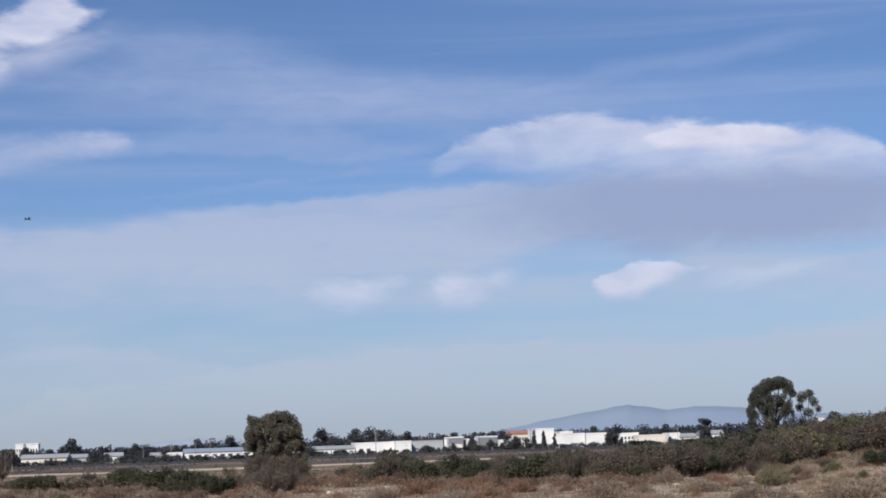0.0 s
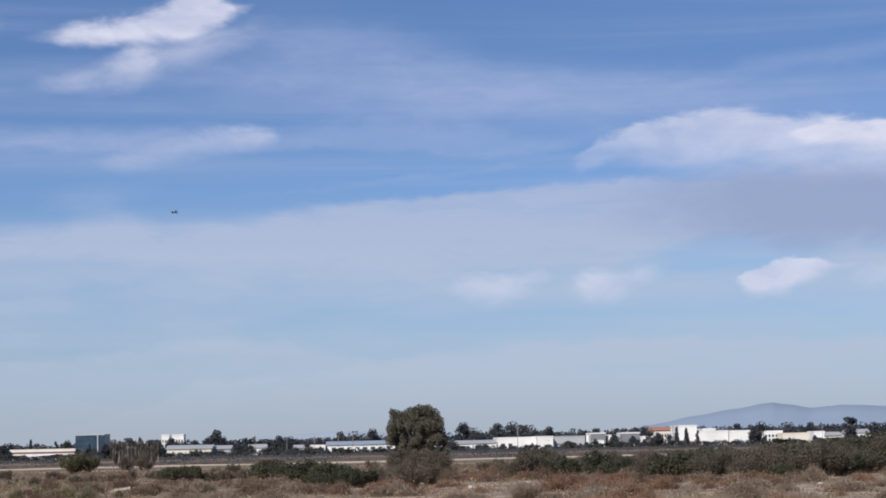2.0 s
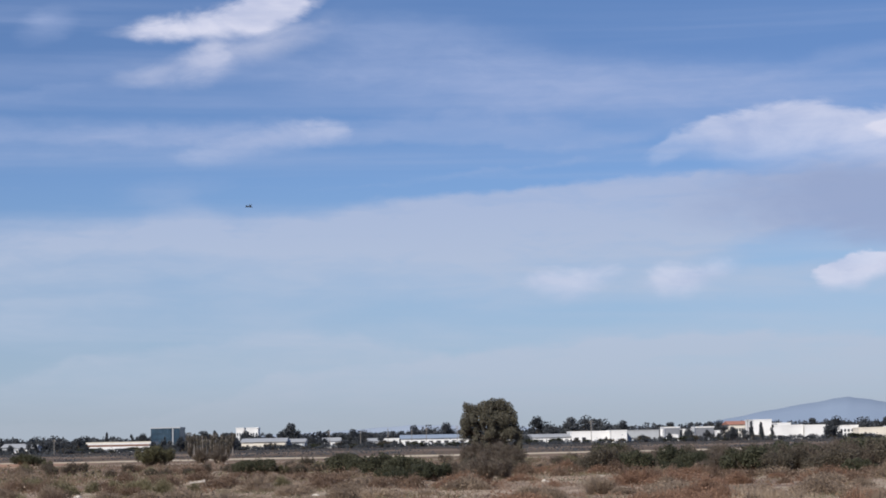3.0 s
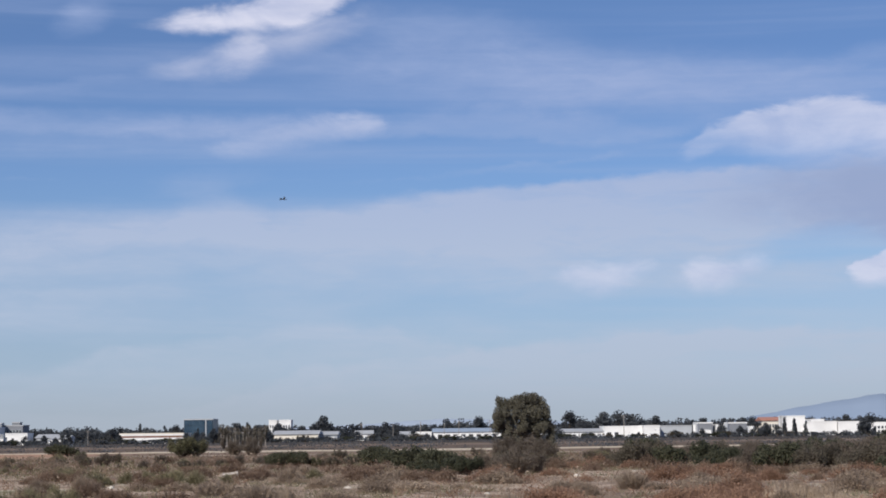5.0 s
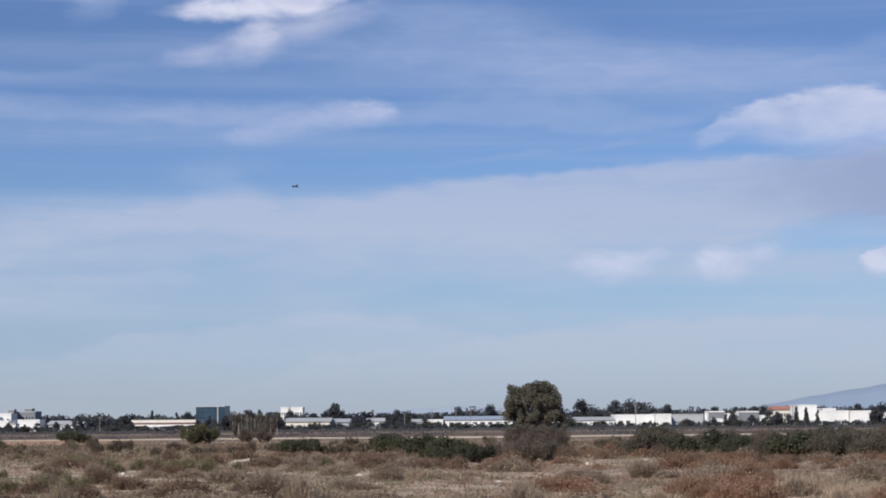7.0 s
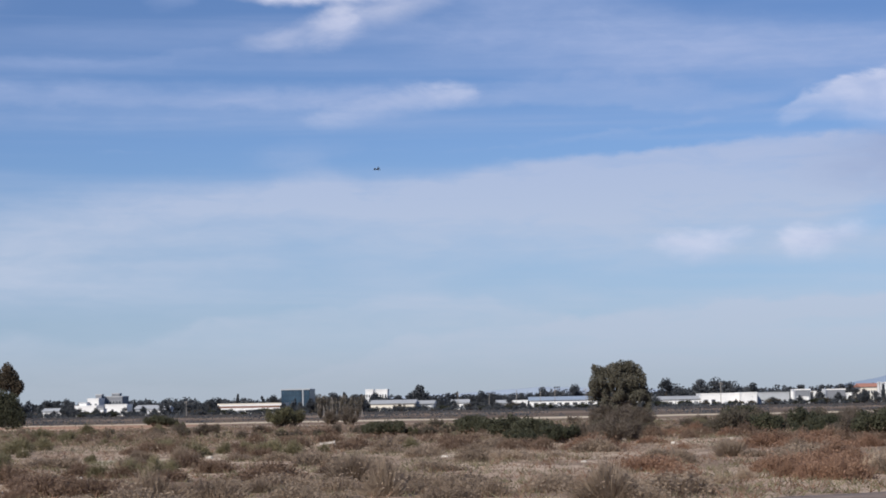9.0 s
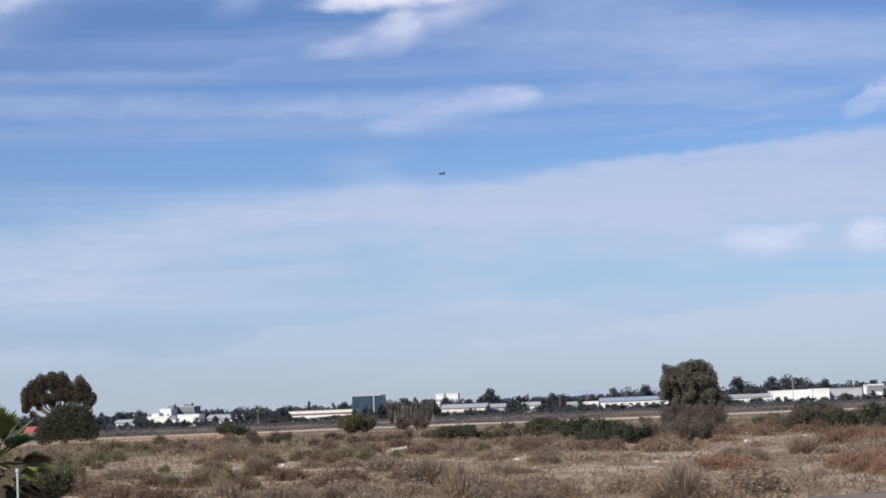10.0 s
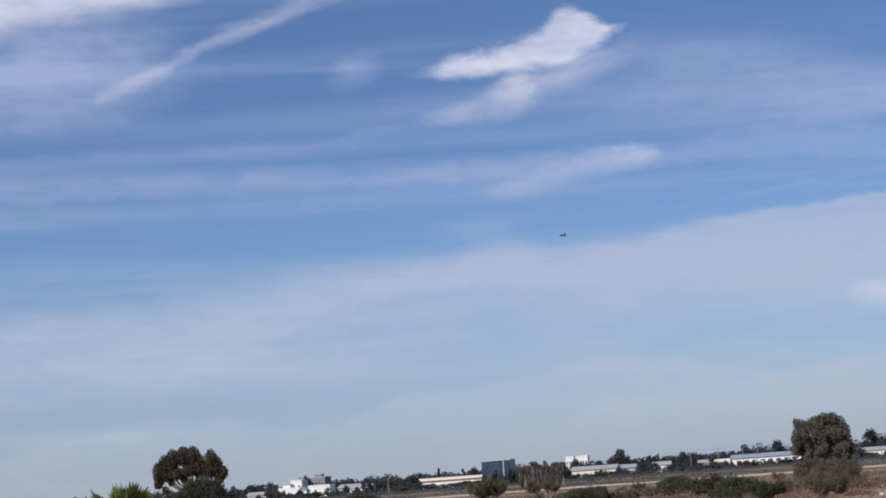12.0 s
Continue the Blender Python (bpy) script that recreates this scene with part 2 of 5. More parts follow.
def material(name, stops, scale=1.0, rough=0.8, bump=0.0, fine=8.0, jitter=0.0, island=0.0, metal=0.0, through_light=0.0, stretch=(1, 1, 1), spec=0.3):
    """Noise-mottled surface: coarse and fine variation, optional per-object and per-piece changes of brightness."""
    m = bpy.data.materials.new(name)
    m.use_nodes = True
    n = Nodes(m.node_tree)
    where = n.add("ShaderNodeNewGeometry")
    at = n.mapped(where.outputs["Position"], scale=stretch)
    coarse = n.noise(at, scale, 4.0, 0.55)
    grain = n.noise(at, scale * fine, 3.0, 0.6)
    value = n.math("MULTIPLY_ADD", grain, 0.35, n.math("MULTIPLY_ADD", coarse, 1.5, -0.42), clamp=True)
    colour = n.ramp(value, stops)
    if jitter or island:
        r = n.math("MULTIPLY", n.add("ShaderNodeObjectInfo").outputs["Random"], jitter)
        r = n.math("MULTIPLY_ADD", where.outputs["Random Per Island"], island, r)
        gain = n.math("ADD", r, 1.0 - 0.5 * (jitter + island))
        mult = n.add("ShaderNodeVectorMath", operation="SCALE")
        n.link(colour, mult.inputs[0]), n.link(gain, mult.inputs["Scale"])
        colour = mult.outputs[0]
    b = n.add("ShaderNodeBsdfPrincipled")
    n.link(colour, b.inputs["Base Color"])
    b.inputs["Roughness"].default_value, b.inputs["Metallic"].default_value = rough, metal
    b.inputs["Specular IOR Level"].default_value = spec
    if bump:
        bp = n.add("ShaderNodeBump")
        bp.inputs["Strength"].default_value, bp.inputs["Distance"].default_value = bump, 0.05
        n.link(grain, bp.inputs["Height"])
        n.link(bp.outputs[0], b.inputs["Normal"])
    out = b.outputs[0]
    if through_light:
        t = n.add("ShaderNodeBsdfTranslucent")
        n.link(colour, t.inputs[0])
        mixer = n.add("ShaderNodeMixShader")
        mixer.inputs[0].default_value = through_light
        n.link(out, mixer.inputs[1]), n.link(t.outputs[0], mixer.inputs[2])
        out = mixer.outputs[0]
    n.link(out, n.add("ShaderNodeOutputMaterial").inputs[0])
    return m


def foliage(name, dark, mid, light, scale=0.6, pieces=0.45):
    return material(name, [(0.2, dark), (0.55, mid), (0.9, light)], scale, 0.65, 0, 6.0, 0.25, pieces, through_light=0.38)


LEAF_GREY = foliage("grey_green_leaves", (0.103, 0.0958, 0.0707), (0.142, 0.132, 0.0992), (0.188, 0.174, 0.132), 0.5, 0.2)
LEAF_EUC = foliage("eucalyptus_leaves", (0.0684, 0.0741, 0.0547), (0.114, 0.114, 0.0912), (0.171, 0.171, 0.137), 0.5, 0.25)
LEAF_RUSTY = foliage("rusty_tree_leaves", (0.066, 0.055, 0.04), (0.094, 0.077, 0.055), (0.14, 0.105, 0.072), 0.25, 0.2)
LEAF_DARK = foliage("dark_leaves", (0.0479, 0.0524, 0.0342), (0.0684, 0.073, 0.0456), (0.0969, 0.1, 0.0627), 0.6, 0.25)
LEAF_GREEN = foliage("green_leaves", (0.058, 0.06, 0.036), (0.084, 0.086, 0.053), (0.12, 0.119, 0.075), 0.6, 0.2)
LEAF_OLIVE = foliage("olive_leaves", (0.15, 0.135, 0.075), (0.22, 0.195, 0.115), (0.30, 0.265, 0.165), 0.6, 0.3)
LEAF_SAGE = foliage("sage_leaves", (0.10, 0.095, 0.05), (0.145, 0.136, 0.075), (0.20, 0.184, 0.11), 0.5, 0.25)
# far growth: the haze of distance is mixed into this bluish grey
LEAF_FAR_HAZED = foliage("haze_tinted_far_leaves", (0.0513, 0.057, 0.0638), (0.0798, 0.0878, 0.0969), (0.12, 0.128, 0.137), 0.1)
TWIG_GREY = foliage("grey_twigs", (0.23, 0.175, 0.128), (0.33, 0.256, 0.19), (0.44, 0.35, 0.265), 0.5, 0.2)
TWIG_BARE = foliage("bare_twigs", (0.105, 0.083, 0.063), (0.15, 0.121, 0.094), (0.21, 0.172, 0.135), 0.5, 0.2)
TWIG_RUST = foliage("rust_twigs", (0.205, 0.122, 0.08), (0.30, 0.183, 0.122), (0.39, 0.256, 0.178), 0.6, 0.2)
TWIG_BROWN = foliage("brown_twigs", (0.15, 0.10, 0.07), (0.22, 0.15, 0.106), (0.30, 0.213, 0.155), 0.5, 0.2)
GRASS_TAN = foliage("tan_grass", (0.34, 0.265, 0.20), (0.43, 0.345, 0.265), (0.53, 0.435, 0.34), 0.4, 0.15)
LEAF_SCRUB = foliage("scrub_leaves", (0.0855, 0.073, 0.0536), (0.12, 0.103, 0.0764), (0.16, 0.139, 0.105), 0.5, 0.15)
TWIG_STRAW = foliage("straw", (0.317, 0.242, 0.172), (0.44, 0.343, 0.251), (0.546, 0.44, 0.33), 0.6, 0.2)
BARK = material("bark", [(0.2, (0.05, 0.042, 0.034)), (0.8, (0.14, 0.115, 0.092))], 2.0, 0.9, 0.5, 8.0)


def ground_material():
    m = bpy.data.materials.new("dry_ground")
    m.use_nodes = True
    n = Nodes(m.node_tree)
    at = n.add("ShaderNodeNewGeometry").outputs["Position"]
    s = n.add("ShaderNodeSeparateXYZ")
    n.link(at, s.inputs[0])
    coarse = n.noise(n.mapped(at, scale=(0.045, 0.03, 0.0)), 1.0, 5.0, 0.6, 0.6)
    patch = n.noise(n.mapped(at, scale=(0.22, 0.12, 0.0)), 1.0, 5.0, 0.6)
    grain = n.noise(at, 2.6, 6.0, 0.7)
    base = n.ramp(n.math("MULTIPLY_ADD", grain, 0.34, n.math("MULTIPLY_ADD", patch, 1.05, -0.25), clamp=True),
                  [(0.15, (0.28, 0.206, 0.152)), (0.4, (0.39, 0.30, 0.228)), (0.62, (0.47, 0.375, 0.29)), (0.85, (0.54, 0.445, 0.355))])
    base = n.mix(n.math("MULTIPLY", n.smooth(coarse, 0.52, 0.68), 0.4), base, (0.30, 0.18, 0.125))
    base = n.mix(n.math("MULTIPLY", n.smooth(coarse, 0.46, 0.34), 0.55), base, (0.31, 0.28, 0.19))
    mats = n.noise(n.mapped(at, (31, 7, 0), 0, (0.16, 0.075, 0.0)), 1.0, 6.0, 0.62, 0.8)
    base = n.mix(n.math("MULTIPLY", n.smooth(mats, 0.48, 0.58), 0.7), base, (0.15, 0.10, 0.072))
    base = n.mix(n.math("MULTIPLY", n.smooth(mats, 0.44, 0.36), 0.6), base, (0.36, 0.335, 0.24))
    wob = n.noise(n.mapped(at, scale=(0.012, 0.004, 0.0)), 1.0, 3.0)
    depth = n.math("MULTIPLY_ADD", n.math("SUBTRACT", wob, 0.5), 90.0, s.outputs[1])

    def band(a, b, soft):
        return n.math("MULTIPLY", n.smooth(depth, a - soft, a + soft), n.smooth(depth, b + soft, b - soft))

    base = n.mix(n.math("MULTIPLY", band(190, 1e5, 30), 0.8), base, (0.17, 0.12, 0.088))
    patches = n.smooth(n.noise(n.mapped(at, scale=(0.01, 0.006, 0.0)), 1.0, 4.0), 0.36, 0.55)
    side = n.math("MULTIPLY", n.smooth(s.outputs[0], -115, -95), n.smooth(s.outputs[0], -50, -70))
    base = n.mix(n.math("MULTIPLY", n.math("MULTIPLY", band(290, 430, 10), side), 0.75), base, (0.42, 0.25, 0.165))
    base = n.mix(n.math("MULTIPLY", n.math("MULTIPLY", band(318, 332, 5), patches), 0.9), base, (0.50, 0.42, 0.31))
    base = n.mix(n.math("MULTIPLY", band(392, 432, 6), 0.9), base, (0.56, 0.48, 0.36))
    base = n.mix(n.math("MULTIPLY", band(440, 600, 12), 0.85), base, (0.12, 0.09, 0.07))
    base = n.mix(n.math("MULTIPLY", band(610, 690, 18), 0.6), base, (0.19, 0.15, 0.115))
    base = n.mix(n.math("MULTIPLY", n.smooth(depth, 690, 760), 0.85), base, (0.06, 0.052, 0.045))
    b = n.add("ShaderNodeBsdfPrincipled")
    n.link(base, b.inputs["Base Color"])
    b.inputs["Roughness"].default_value = 0.95
    b.inputs["Specular IOR Level"].default_value = 0.1
    bp = n.add("ShaderNodeBump")
    bp.inputs["Strength"].default_value, bp.inputs["Distance"].default_value = 0.4, 0.08
    n.link(grain, bp.inputs["Height"]), n.link(bp.outputs[0], b.inputs["Normal"])
    n.link(b.outputs[0], n.add("ShaderNodeOutputMaterial").inputs[0])
    return m


DRY_GROUND = ground_material()

# ---- mesh helpers ----


class Geo:
    """Collects vertices and faces for one mesh."""

    def __init__(self, seed=0):
        self.v, self.f, self.n = [], [], 0
        self.rng = np.random.default_rng(seed)

    def put(self, verts, faces):
        verts = np.asarray(verts, float).reshape(-1, 3)
        self.v.append(verts)
        self.f += [tuple(int(i) + self.n for i in q) for q in faces]
        self.n += len(verts)
        return self

    def box(self, x0, x1, y0, y1, z0, z1, bevel=0.0):
        bm = bmesh.new()
        bmesh.ops.create_cube(bm, size=1.0)
        for q in bm.verts:
            q.co = Vector(((x0 + x1) / 2 + q.co.x * (x1 - x0), (y0 + y1) / 2 + q.co.y * (y1 - y0), (z0 + z1) / 2 + q.co.z * (z1 - z0)))
        if bevel:
            bmesh.ops.bevel(bm, geom=bm.edges[:], offset=bevel, segments=1, affect="EDGES")
        bm.verts.index_update()
        self.put([q.co[:] for q in bm.verts], [[q.index for q in f.verts] for f in bm.faces])
        bm.free()
        return self

    def tube(self, points, radii, sides=6):
        points = [Vector(q) for q in points]
        rings = []
        for i, q in enumerate(points):
            d = (points[min(i + 1, len(points) - 1)] - points[max(i - 1, 0)]).normalized()
            a = d.orthogonal().normalized()
            b = d.cross(a)
            rings += [(q + (a * math.cos(k * 2 * math.pi / sides) + b * math.sin(k * 2 * math.pi / sides)) * radii[i])[:] for k in range(sides)]
        faces = [(i * sides + k, i * sides + (k + 1) % sides, (i + 1) * sides + (k + 1) % sides, (i + 1) * sides + k) for i in range(len(points) - 1) for k in range(sides)]
        faces.append(tuple(range((len(points) - 1) * sides, len(points) * sides)))
        return self.put(rings, faces)

    def leaves(self, centres, size, aspect=1.6, droop=0.0):
        """A small bent leaf spray (a kite of two faces) at every centre, turned at random."""
        r, k = self.rng, len(centres)
        a = r.normal(size=(k, 3))
        a[:, 2] = a[:, 2] * (1 - droop) - droop * 1.2
        a /= np.linalg.norm(a, axis=1)[:, None]
        b = np.cross(a, r.normal(size=(k, 3)))
        b /= np.linalg.norm(b, axis=1)[:, None]
        s = size * r.uniform(0.55, 1.35, (k, 1))
        v = np.stack([centres - a * s * aspect / 2, centres + b * s / 2, centres + a * s * aspect / 2, centres - b * s / 2], 1).reshape(-1, 3)
        i = np.arange(k)[:, None] * 4
        self.v.append(v)
        self.f += (i + np.array([[0, 1, 2, 3]]) + self.n).tolist()
        self.n += 4 * k
        return self

    def blades(self, roots, tips, width):
        k = len(roots)
        side = np.cross(tips - roots, self.rng.normal(size=(k, 3)))
        side /= np.linalg.norm(side, axis=1)[:, None] + 1e-9
        w = (np.zeros(k) + width)[:, None]
        v = np.stack([roots - side * w / 2, roots + side * w / 2, tips], 1).reshape(-1, 3)
        i = np.arange(k)[:, None] * 3
        self.v.append(v)
        self.f += (i + np.array([[0, 1, 2]]) + self.n).tolist()
        self.n += 3 * k
        return self

    def mesh(self, name, mat, smooth=False):
        me = bpy.data.meshes.new(name)
        me.from_pydata(np.concatenate(self.v).tolist(), [], self.f)
        me.materials.append(mat)
        if smooth:
            me.polygons.foreach_set("use_smooth", [True] * len(me.polygons))
        me.update()
        return me


def part(name, geo, mat, parent=None, label="", smooth=False):
    ob = new(name, geo if isinstance(geo, bpy.types.Mesh) else geo.mesh(name, mat, smooth))
    ob.parent = parent
    return tagged(ob, label)


def in_lobes(rng, lobes, k, shell=0.35):
    """k points in ellipsoids (centre, half sizes), mostly near their surfaces."""
    vol = np.array([s[0] * s[1] * s[2] for _, s in lobes]) ** 0.75
    pick = rng.choice(len(lobes), k, p=vol / vol.sum())
    d = rng.normal(size=(k, 3))
    d /= np.linalg.norm(d, axis=1)[:, None]
    rad = rng.uniform(0, 1, k) ** shell
    c, s = np.array([q for q, _ in lobes], float), np.array([q for _, q in lobes], float)
    return c[pick] + d * rad[:, None] * s[pick]


# ---- ground ----
PROFILE = ([0, 33, 48, 95, 170, 300, 420, 700, 1000, 6000], [0, 0, 0.0, -0.37, -0.97, -1.7, -1.97, -2.6, -2.7, -2.7])


def gz(x, y):
    r = math.hypot(x, y)
    swell = noise.noise(Vector((x * 0.05, y * 0.05, 0.3))) * 0.12 * min(1, r / 60) + noise.noise(Vector((x * 0.3, y * 0.3, 1.7))) * 0.05
    return float(np.interp(r, *PROFILE)) + (swell if r < 700 else 0.0)


def bear(az, r):
    """The ground point at a bearing (degrees right of +y) and a distance."""
    x, y = r * math.sin(radians(az)), r * math.cos(radians(az))
    return Vector((x, y, gz(x, y)))


def far(el):
    """The distance at which the ground lies el degrees below eye level."""
    rs = np.geomspace(8, 3000, 1500)
    zs = np.interp(rs, *PROFILE)
    return float(rs[np.argmax(np.degrees(np.arctan((zs - EYE) / rs)) >= el)])


def build_ground():
    azs = np.concatenate([np.arange(-180, -32, 6), np.arange(-32, 32, 0.4), np.arange(32, 180, 6)])
    rs = np.concatenate([[0.0], np.geomspace(2, 4900, 230)])
    verts = [(0, 0, 0)] + [bear(a, r)[:] for r in rs[1:] for a in azs]
    k = len(azs)
    faces = [(0, 1 + (j + 1) % k, 1 + j) for j in range(k)]
    for i in range(len(rs) - 2):
        for j in range(k):
            a, b = 1 + i * k + j, 1 + i * k + (j + 1) % k
            faces.append((a, b, b + k, a + k))
    g = Geo().put(verts, faces)
    me = g.mesh("ground", DRY_GROUND, True)
    ob = new("ground", me)
    tagged(ob, "dry brown scrubland sloping down to a pale airfield strip", "ground", kind="structure")


build_ground()

# ---- trees ----


def crown_limbs(geo, foot, fork, lobes, radius):
    """Trunk from foot to fork, then one limb to every lobe of the crown."""
    foot, fork = Vector(foot), Vector(fork)
    mid = foot.lerp(fork, 0.5) + Vector((radius * 0.6, 0, 0))
    geo.tube([foot, mid, fork], [radius, radius * 0.8, radius * 0.65], 8)
    for c, s in lobes:
        c = Vector(c)
        bend = fork.lerp(c, 0.5) + Vector((0, 0, -0.12 * (c - fork).length))
        geo.tube([fork, bend, c, c + Vector((0, 0, s[2] * 0.6))], [radius * 0.5, radius * 0.34, radius * 0.18, radius * 0.05], 5)


def make_tree(name, lobes, foot, fork, radius, leaf, count, size, label, seed, droop=0.0, shell=0.4, category="tree", aspect=1.7, limbs=1):
    base = new(name)
    g = Geo(seed)
    crown_limbs(g, foot, fork, lobes[::limbs], radius)
    part("trunk", g, BARK, base)
    c = Geo(seed + 1)
    c.leaves(in_lobes(c.rng, lobes, count, shell), size, aspect, droop)
    part("crown", c, leaf, base)
    return tagged(base, label, category)


def random_lobes(rng, width, low, high, k, squash=0.75):
    """k rounded masses that fill a crown of that width between two heights."""
    out = []
    for i in range(k):
        a = rng.uniform(0, 2 * math.pi)
        h = rng.uniform(0, 1)
        spread = width / 2 * (1 - 0.55 * h ** 1.5) * rng.uniform(0.25, 0.8)
        s = width * rng.uniform(0.16, 0.27)
        out.append(((spread * math.cos(a), spread * math.sin(a), low + s * squash + (high - low - 1.6 * s * squash) * h), (s, s, s * squash)))
    return out


def place(ob, at, turn=0.0, size=1.0):
    ob.matrix_basis = Matrix.Translation(at) @ pose(0, 0, 0, 0, 0, turn) @ Matrix.Diagonal((size, size, size, 1))
    return ob


def copy_at(ob, at, turn, size):
    made = copy_thing(ob, Matrix.Translation(at) @ pose(0, 0, 0, 0, 0, turn))
    made.scale = size if isinstance(size, tuple) else (size, size, size)
    return made


# the broad drooping tree in the middle of the scrub
rng = np.random.default_rng(11)
lobes = [((-3.3, 0, 5.2), (0.8, 1.0, 1.7)), ((-2.9, 0.2, 7.0), (0.85, 1.0, 0.95)), ((-3.4, 0, 7.55), (0.38, 0.4, 0.5)), ((-1.7, 0, 6.7), (1.1, 1.3, 1.1)), ((-0.6, -0.3, 7.3), (1.1, 1.2, 0.95)), ((0.5, 0.2, 7.5), (1.1, 1.3, 1.0)), ((1.5, 0, 7.55), (0.9, 1.2, 0.95)),
         ((2.4, 0.2, 6.9), (0.95, 1.1, 1.1)), ((3.1, 0, 5.8), (0.75, 1.0, 1.3)), ((3.3, -0.2, 4.4), (0.8, 0.9, 1.1)), ((3.9, 0, 3.2), (0.75, 0.8, 1.0)), ((-3.6, 0, 3.7), (0.75, 0.9, 1.1)), ((-2.2, -0.4, 4.9), (1.0, 1.0, 1.3)), ((-0.5, -0.6, 5.4), (1.2, 1.1, 1.2)), ((1.2, -0.6, 5.5), (1.2, 1.1, 1.3)), ((0.3, 0, 4.0), (1.1, 1.2, 1.0)), ((2.1, 0, 4.3), (0.9, 1.0, 1.1))]
for i in range(70):
    x = rng.uniform(-3.7, 3.4)
    lobes.append(((x, rng.uniform(-1.8, 1.8), rng.uniform(3.2, 7.0)), (rng.uniform(0.35, 0.6), 0.6, rng.uniform(0.5, 1.0))))
for i in range(22):
    x = rng.uniform(-3.5, 4.3)
    lobes.append(((x, rng.uniform(-1.6, 1.6), rng.uniform(1.0, 3.0)), (rng.uniform(0.3, 0.6), 0.5, rng.uniform(0.5, 0.9))))
place(make_tree("tree", lobes, (0.1, 0, -0.3), (0, 0, 2.6), 0.32, LEAF_GREY, 46000, 0.12, "broad grey-green tree with drooping foliage standing in dry scrub", 21, 0.6, 0.6, aspect=2.4, limbs=4), bear(2.2, 288), 0, 1.0)
# the tall tree with silvery gaps above the thicket, and the thin one beside it
lobes = [((-1.9, 0, 9.7), (1.5, 1.5, 1.2)), ((-0.5, 0, 10.6), (1.6, 1.6, 1.2)), ((1.2, 0.2, 10.9), (1.5, 1.5, 1.1)), ((2.5, 0, 10.2), (1.0, 1.2, 1.2)), ((-3.0, 0, 8.3), (1.0, 1.2, 1.3)), ((3.2, 0, 9.2), (0.7, 0.9, 0.7)), ((-3.6, 0, 6.5), (0.8, 1.0, 1.2)), ((-3.5, 0, 4.5), (0.8, 1.0, 1.3))]
gum = place(make_tree("tree", lobes, (0, 0, -0.3), (0, 0, 4.0), 0.4, LEAF_EUC, 19000, 0.12, "tall rounded eucalyptus with grey-green leaves and light gaps", 31, 0.4, 0.5), bear(15.8, 330), 0, 1.0)
rng = np.random.default_rng(33)
loose = [((rng.uniform(-3.4, 3.2), rng.uniform(-1.5, 1.5), rng.uniform(2.2, 9.0)), (rng.uniform(0.35, 0.75), 0.6, rng.uniform(0.6, 1.2))) for i in range(70)]
g = Geo(34)
part("foliage", g.leaves(in_lobes(g.rng, loose, 17000, 0.42), 0.12, 2.2, 0.6), LEAF_EUC, gum, "loose hanging silvery leaves")
lobes = [((-0.8, 0, 8.6), (1.0, 1.0, 1.0)), ((0.4, 0, 9.0), (0.9, 1.0, 0.9)), ((1.2, 0, 7.8), (0.8, 0.9, 0.8)), ((-1.2, 0, 7.0), (0.7, 0.8, 0.8)), ((1.9, 0, 6.7), (0.6, 0.7, 0.6)), ((0.2, 0, 6.2), (0.9, 0.8, 0.8)), ((-0.8, 0, 4.8), (0.8, 0.8, 0.9)), ((1.0, 0, 4.6), (0.9, 0.8, 0.9)), ((0, 0, 3.2), (1.4, 1.0, 1.0))]
place(make_tree("tree", lobes, (0, 0, -0.3), (0, 0, 3.6), 0.2, LEAF_EUC, 8000, 0.11, "slim sparse eucalyptus with thin see-through crown", 41, 0.3, 0.5), bear(16.7, 335), 0, 1.0)
# the umbrella-shaped tree with rust tinted crown
lobes = [((-3.75, 0, 5.3), (0.85, 1.1, 1.5)), ((-3.0, 0.2, 6.3), (0.9, 1.1, 1.2)), ((-1.95, -0.2, 6.7), (0.85, 1.1, 1.4)), ((-0.75, 0, 7.1), (0.95, 1.2, 1.2)), ((0.4, 0.2, 6.9), (0.95, 1.2, 1.4)), ((1.3, 0, 6.0), (0.8, 1.0, 1.3)), ((2.65, 0, 6.5), (0.75, 1.1, 1.3)), ((3.35, 0.1, 5.7), (0.7, 1.0, 1.3)), ((4.05, 0, 5.0), (0.6, 0.9, 0.8)), ((3.5, 0, 4.4), (0.65, 0.9, 0.8)), ((2.4, -0.3, 5.2), (0.75, 0.9, 0.9)), ((0.0, -0.3, 5.5), (1.0, 1.0, 0.7)), ((-1.5, -0.2, 5.2), (0.9, 1.0, 0.7)), ((-4.0, 0, 4.1), (0.5, 0.7, 0.6)), ((-2.4, 0.3, 4.3), (0.45, 0.6, 0.6)), ((-0.7, 0.3, 4.6), (0.4, 0.6, 0.5)), ((-3.2, 0.4, 3.4), (0.45, 0.6, 0.5)), ((-2.9, 0, 5.1), (0.9, 1.0, 0.8)), ((1.9, 0, 5.7), (0.7, 0.9, 0.9)), ((0.9, 0.2, 5.3), (0.8, 0.9, 0.7))]
place(make_tree("tree", lobes, (0.4, 0, -0.3), (0, 0, 3.0), 0.38, LEAF_RUSTY, 36000, 0.12, "spreading umbrella-shaped tree with rust-tinted dark crown", 51, 0.5, 0.62), bear(-14.97, 330), 0, 1.31).scale.z = 1.37
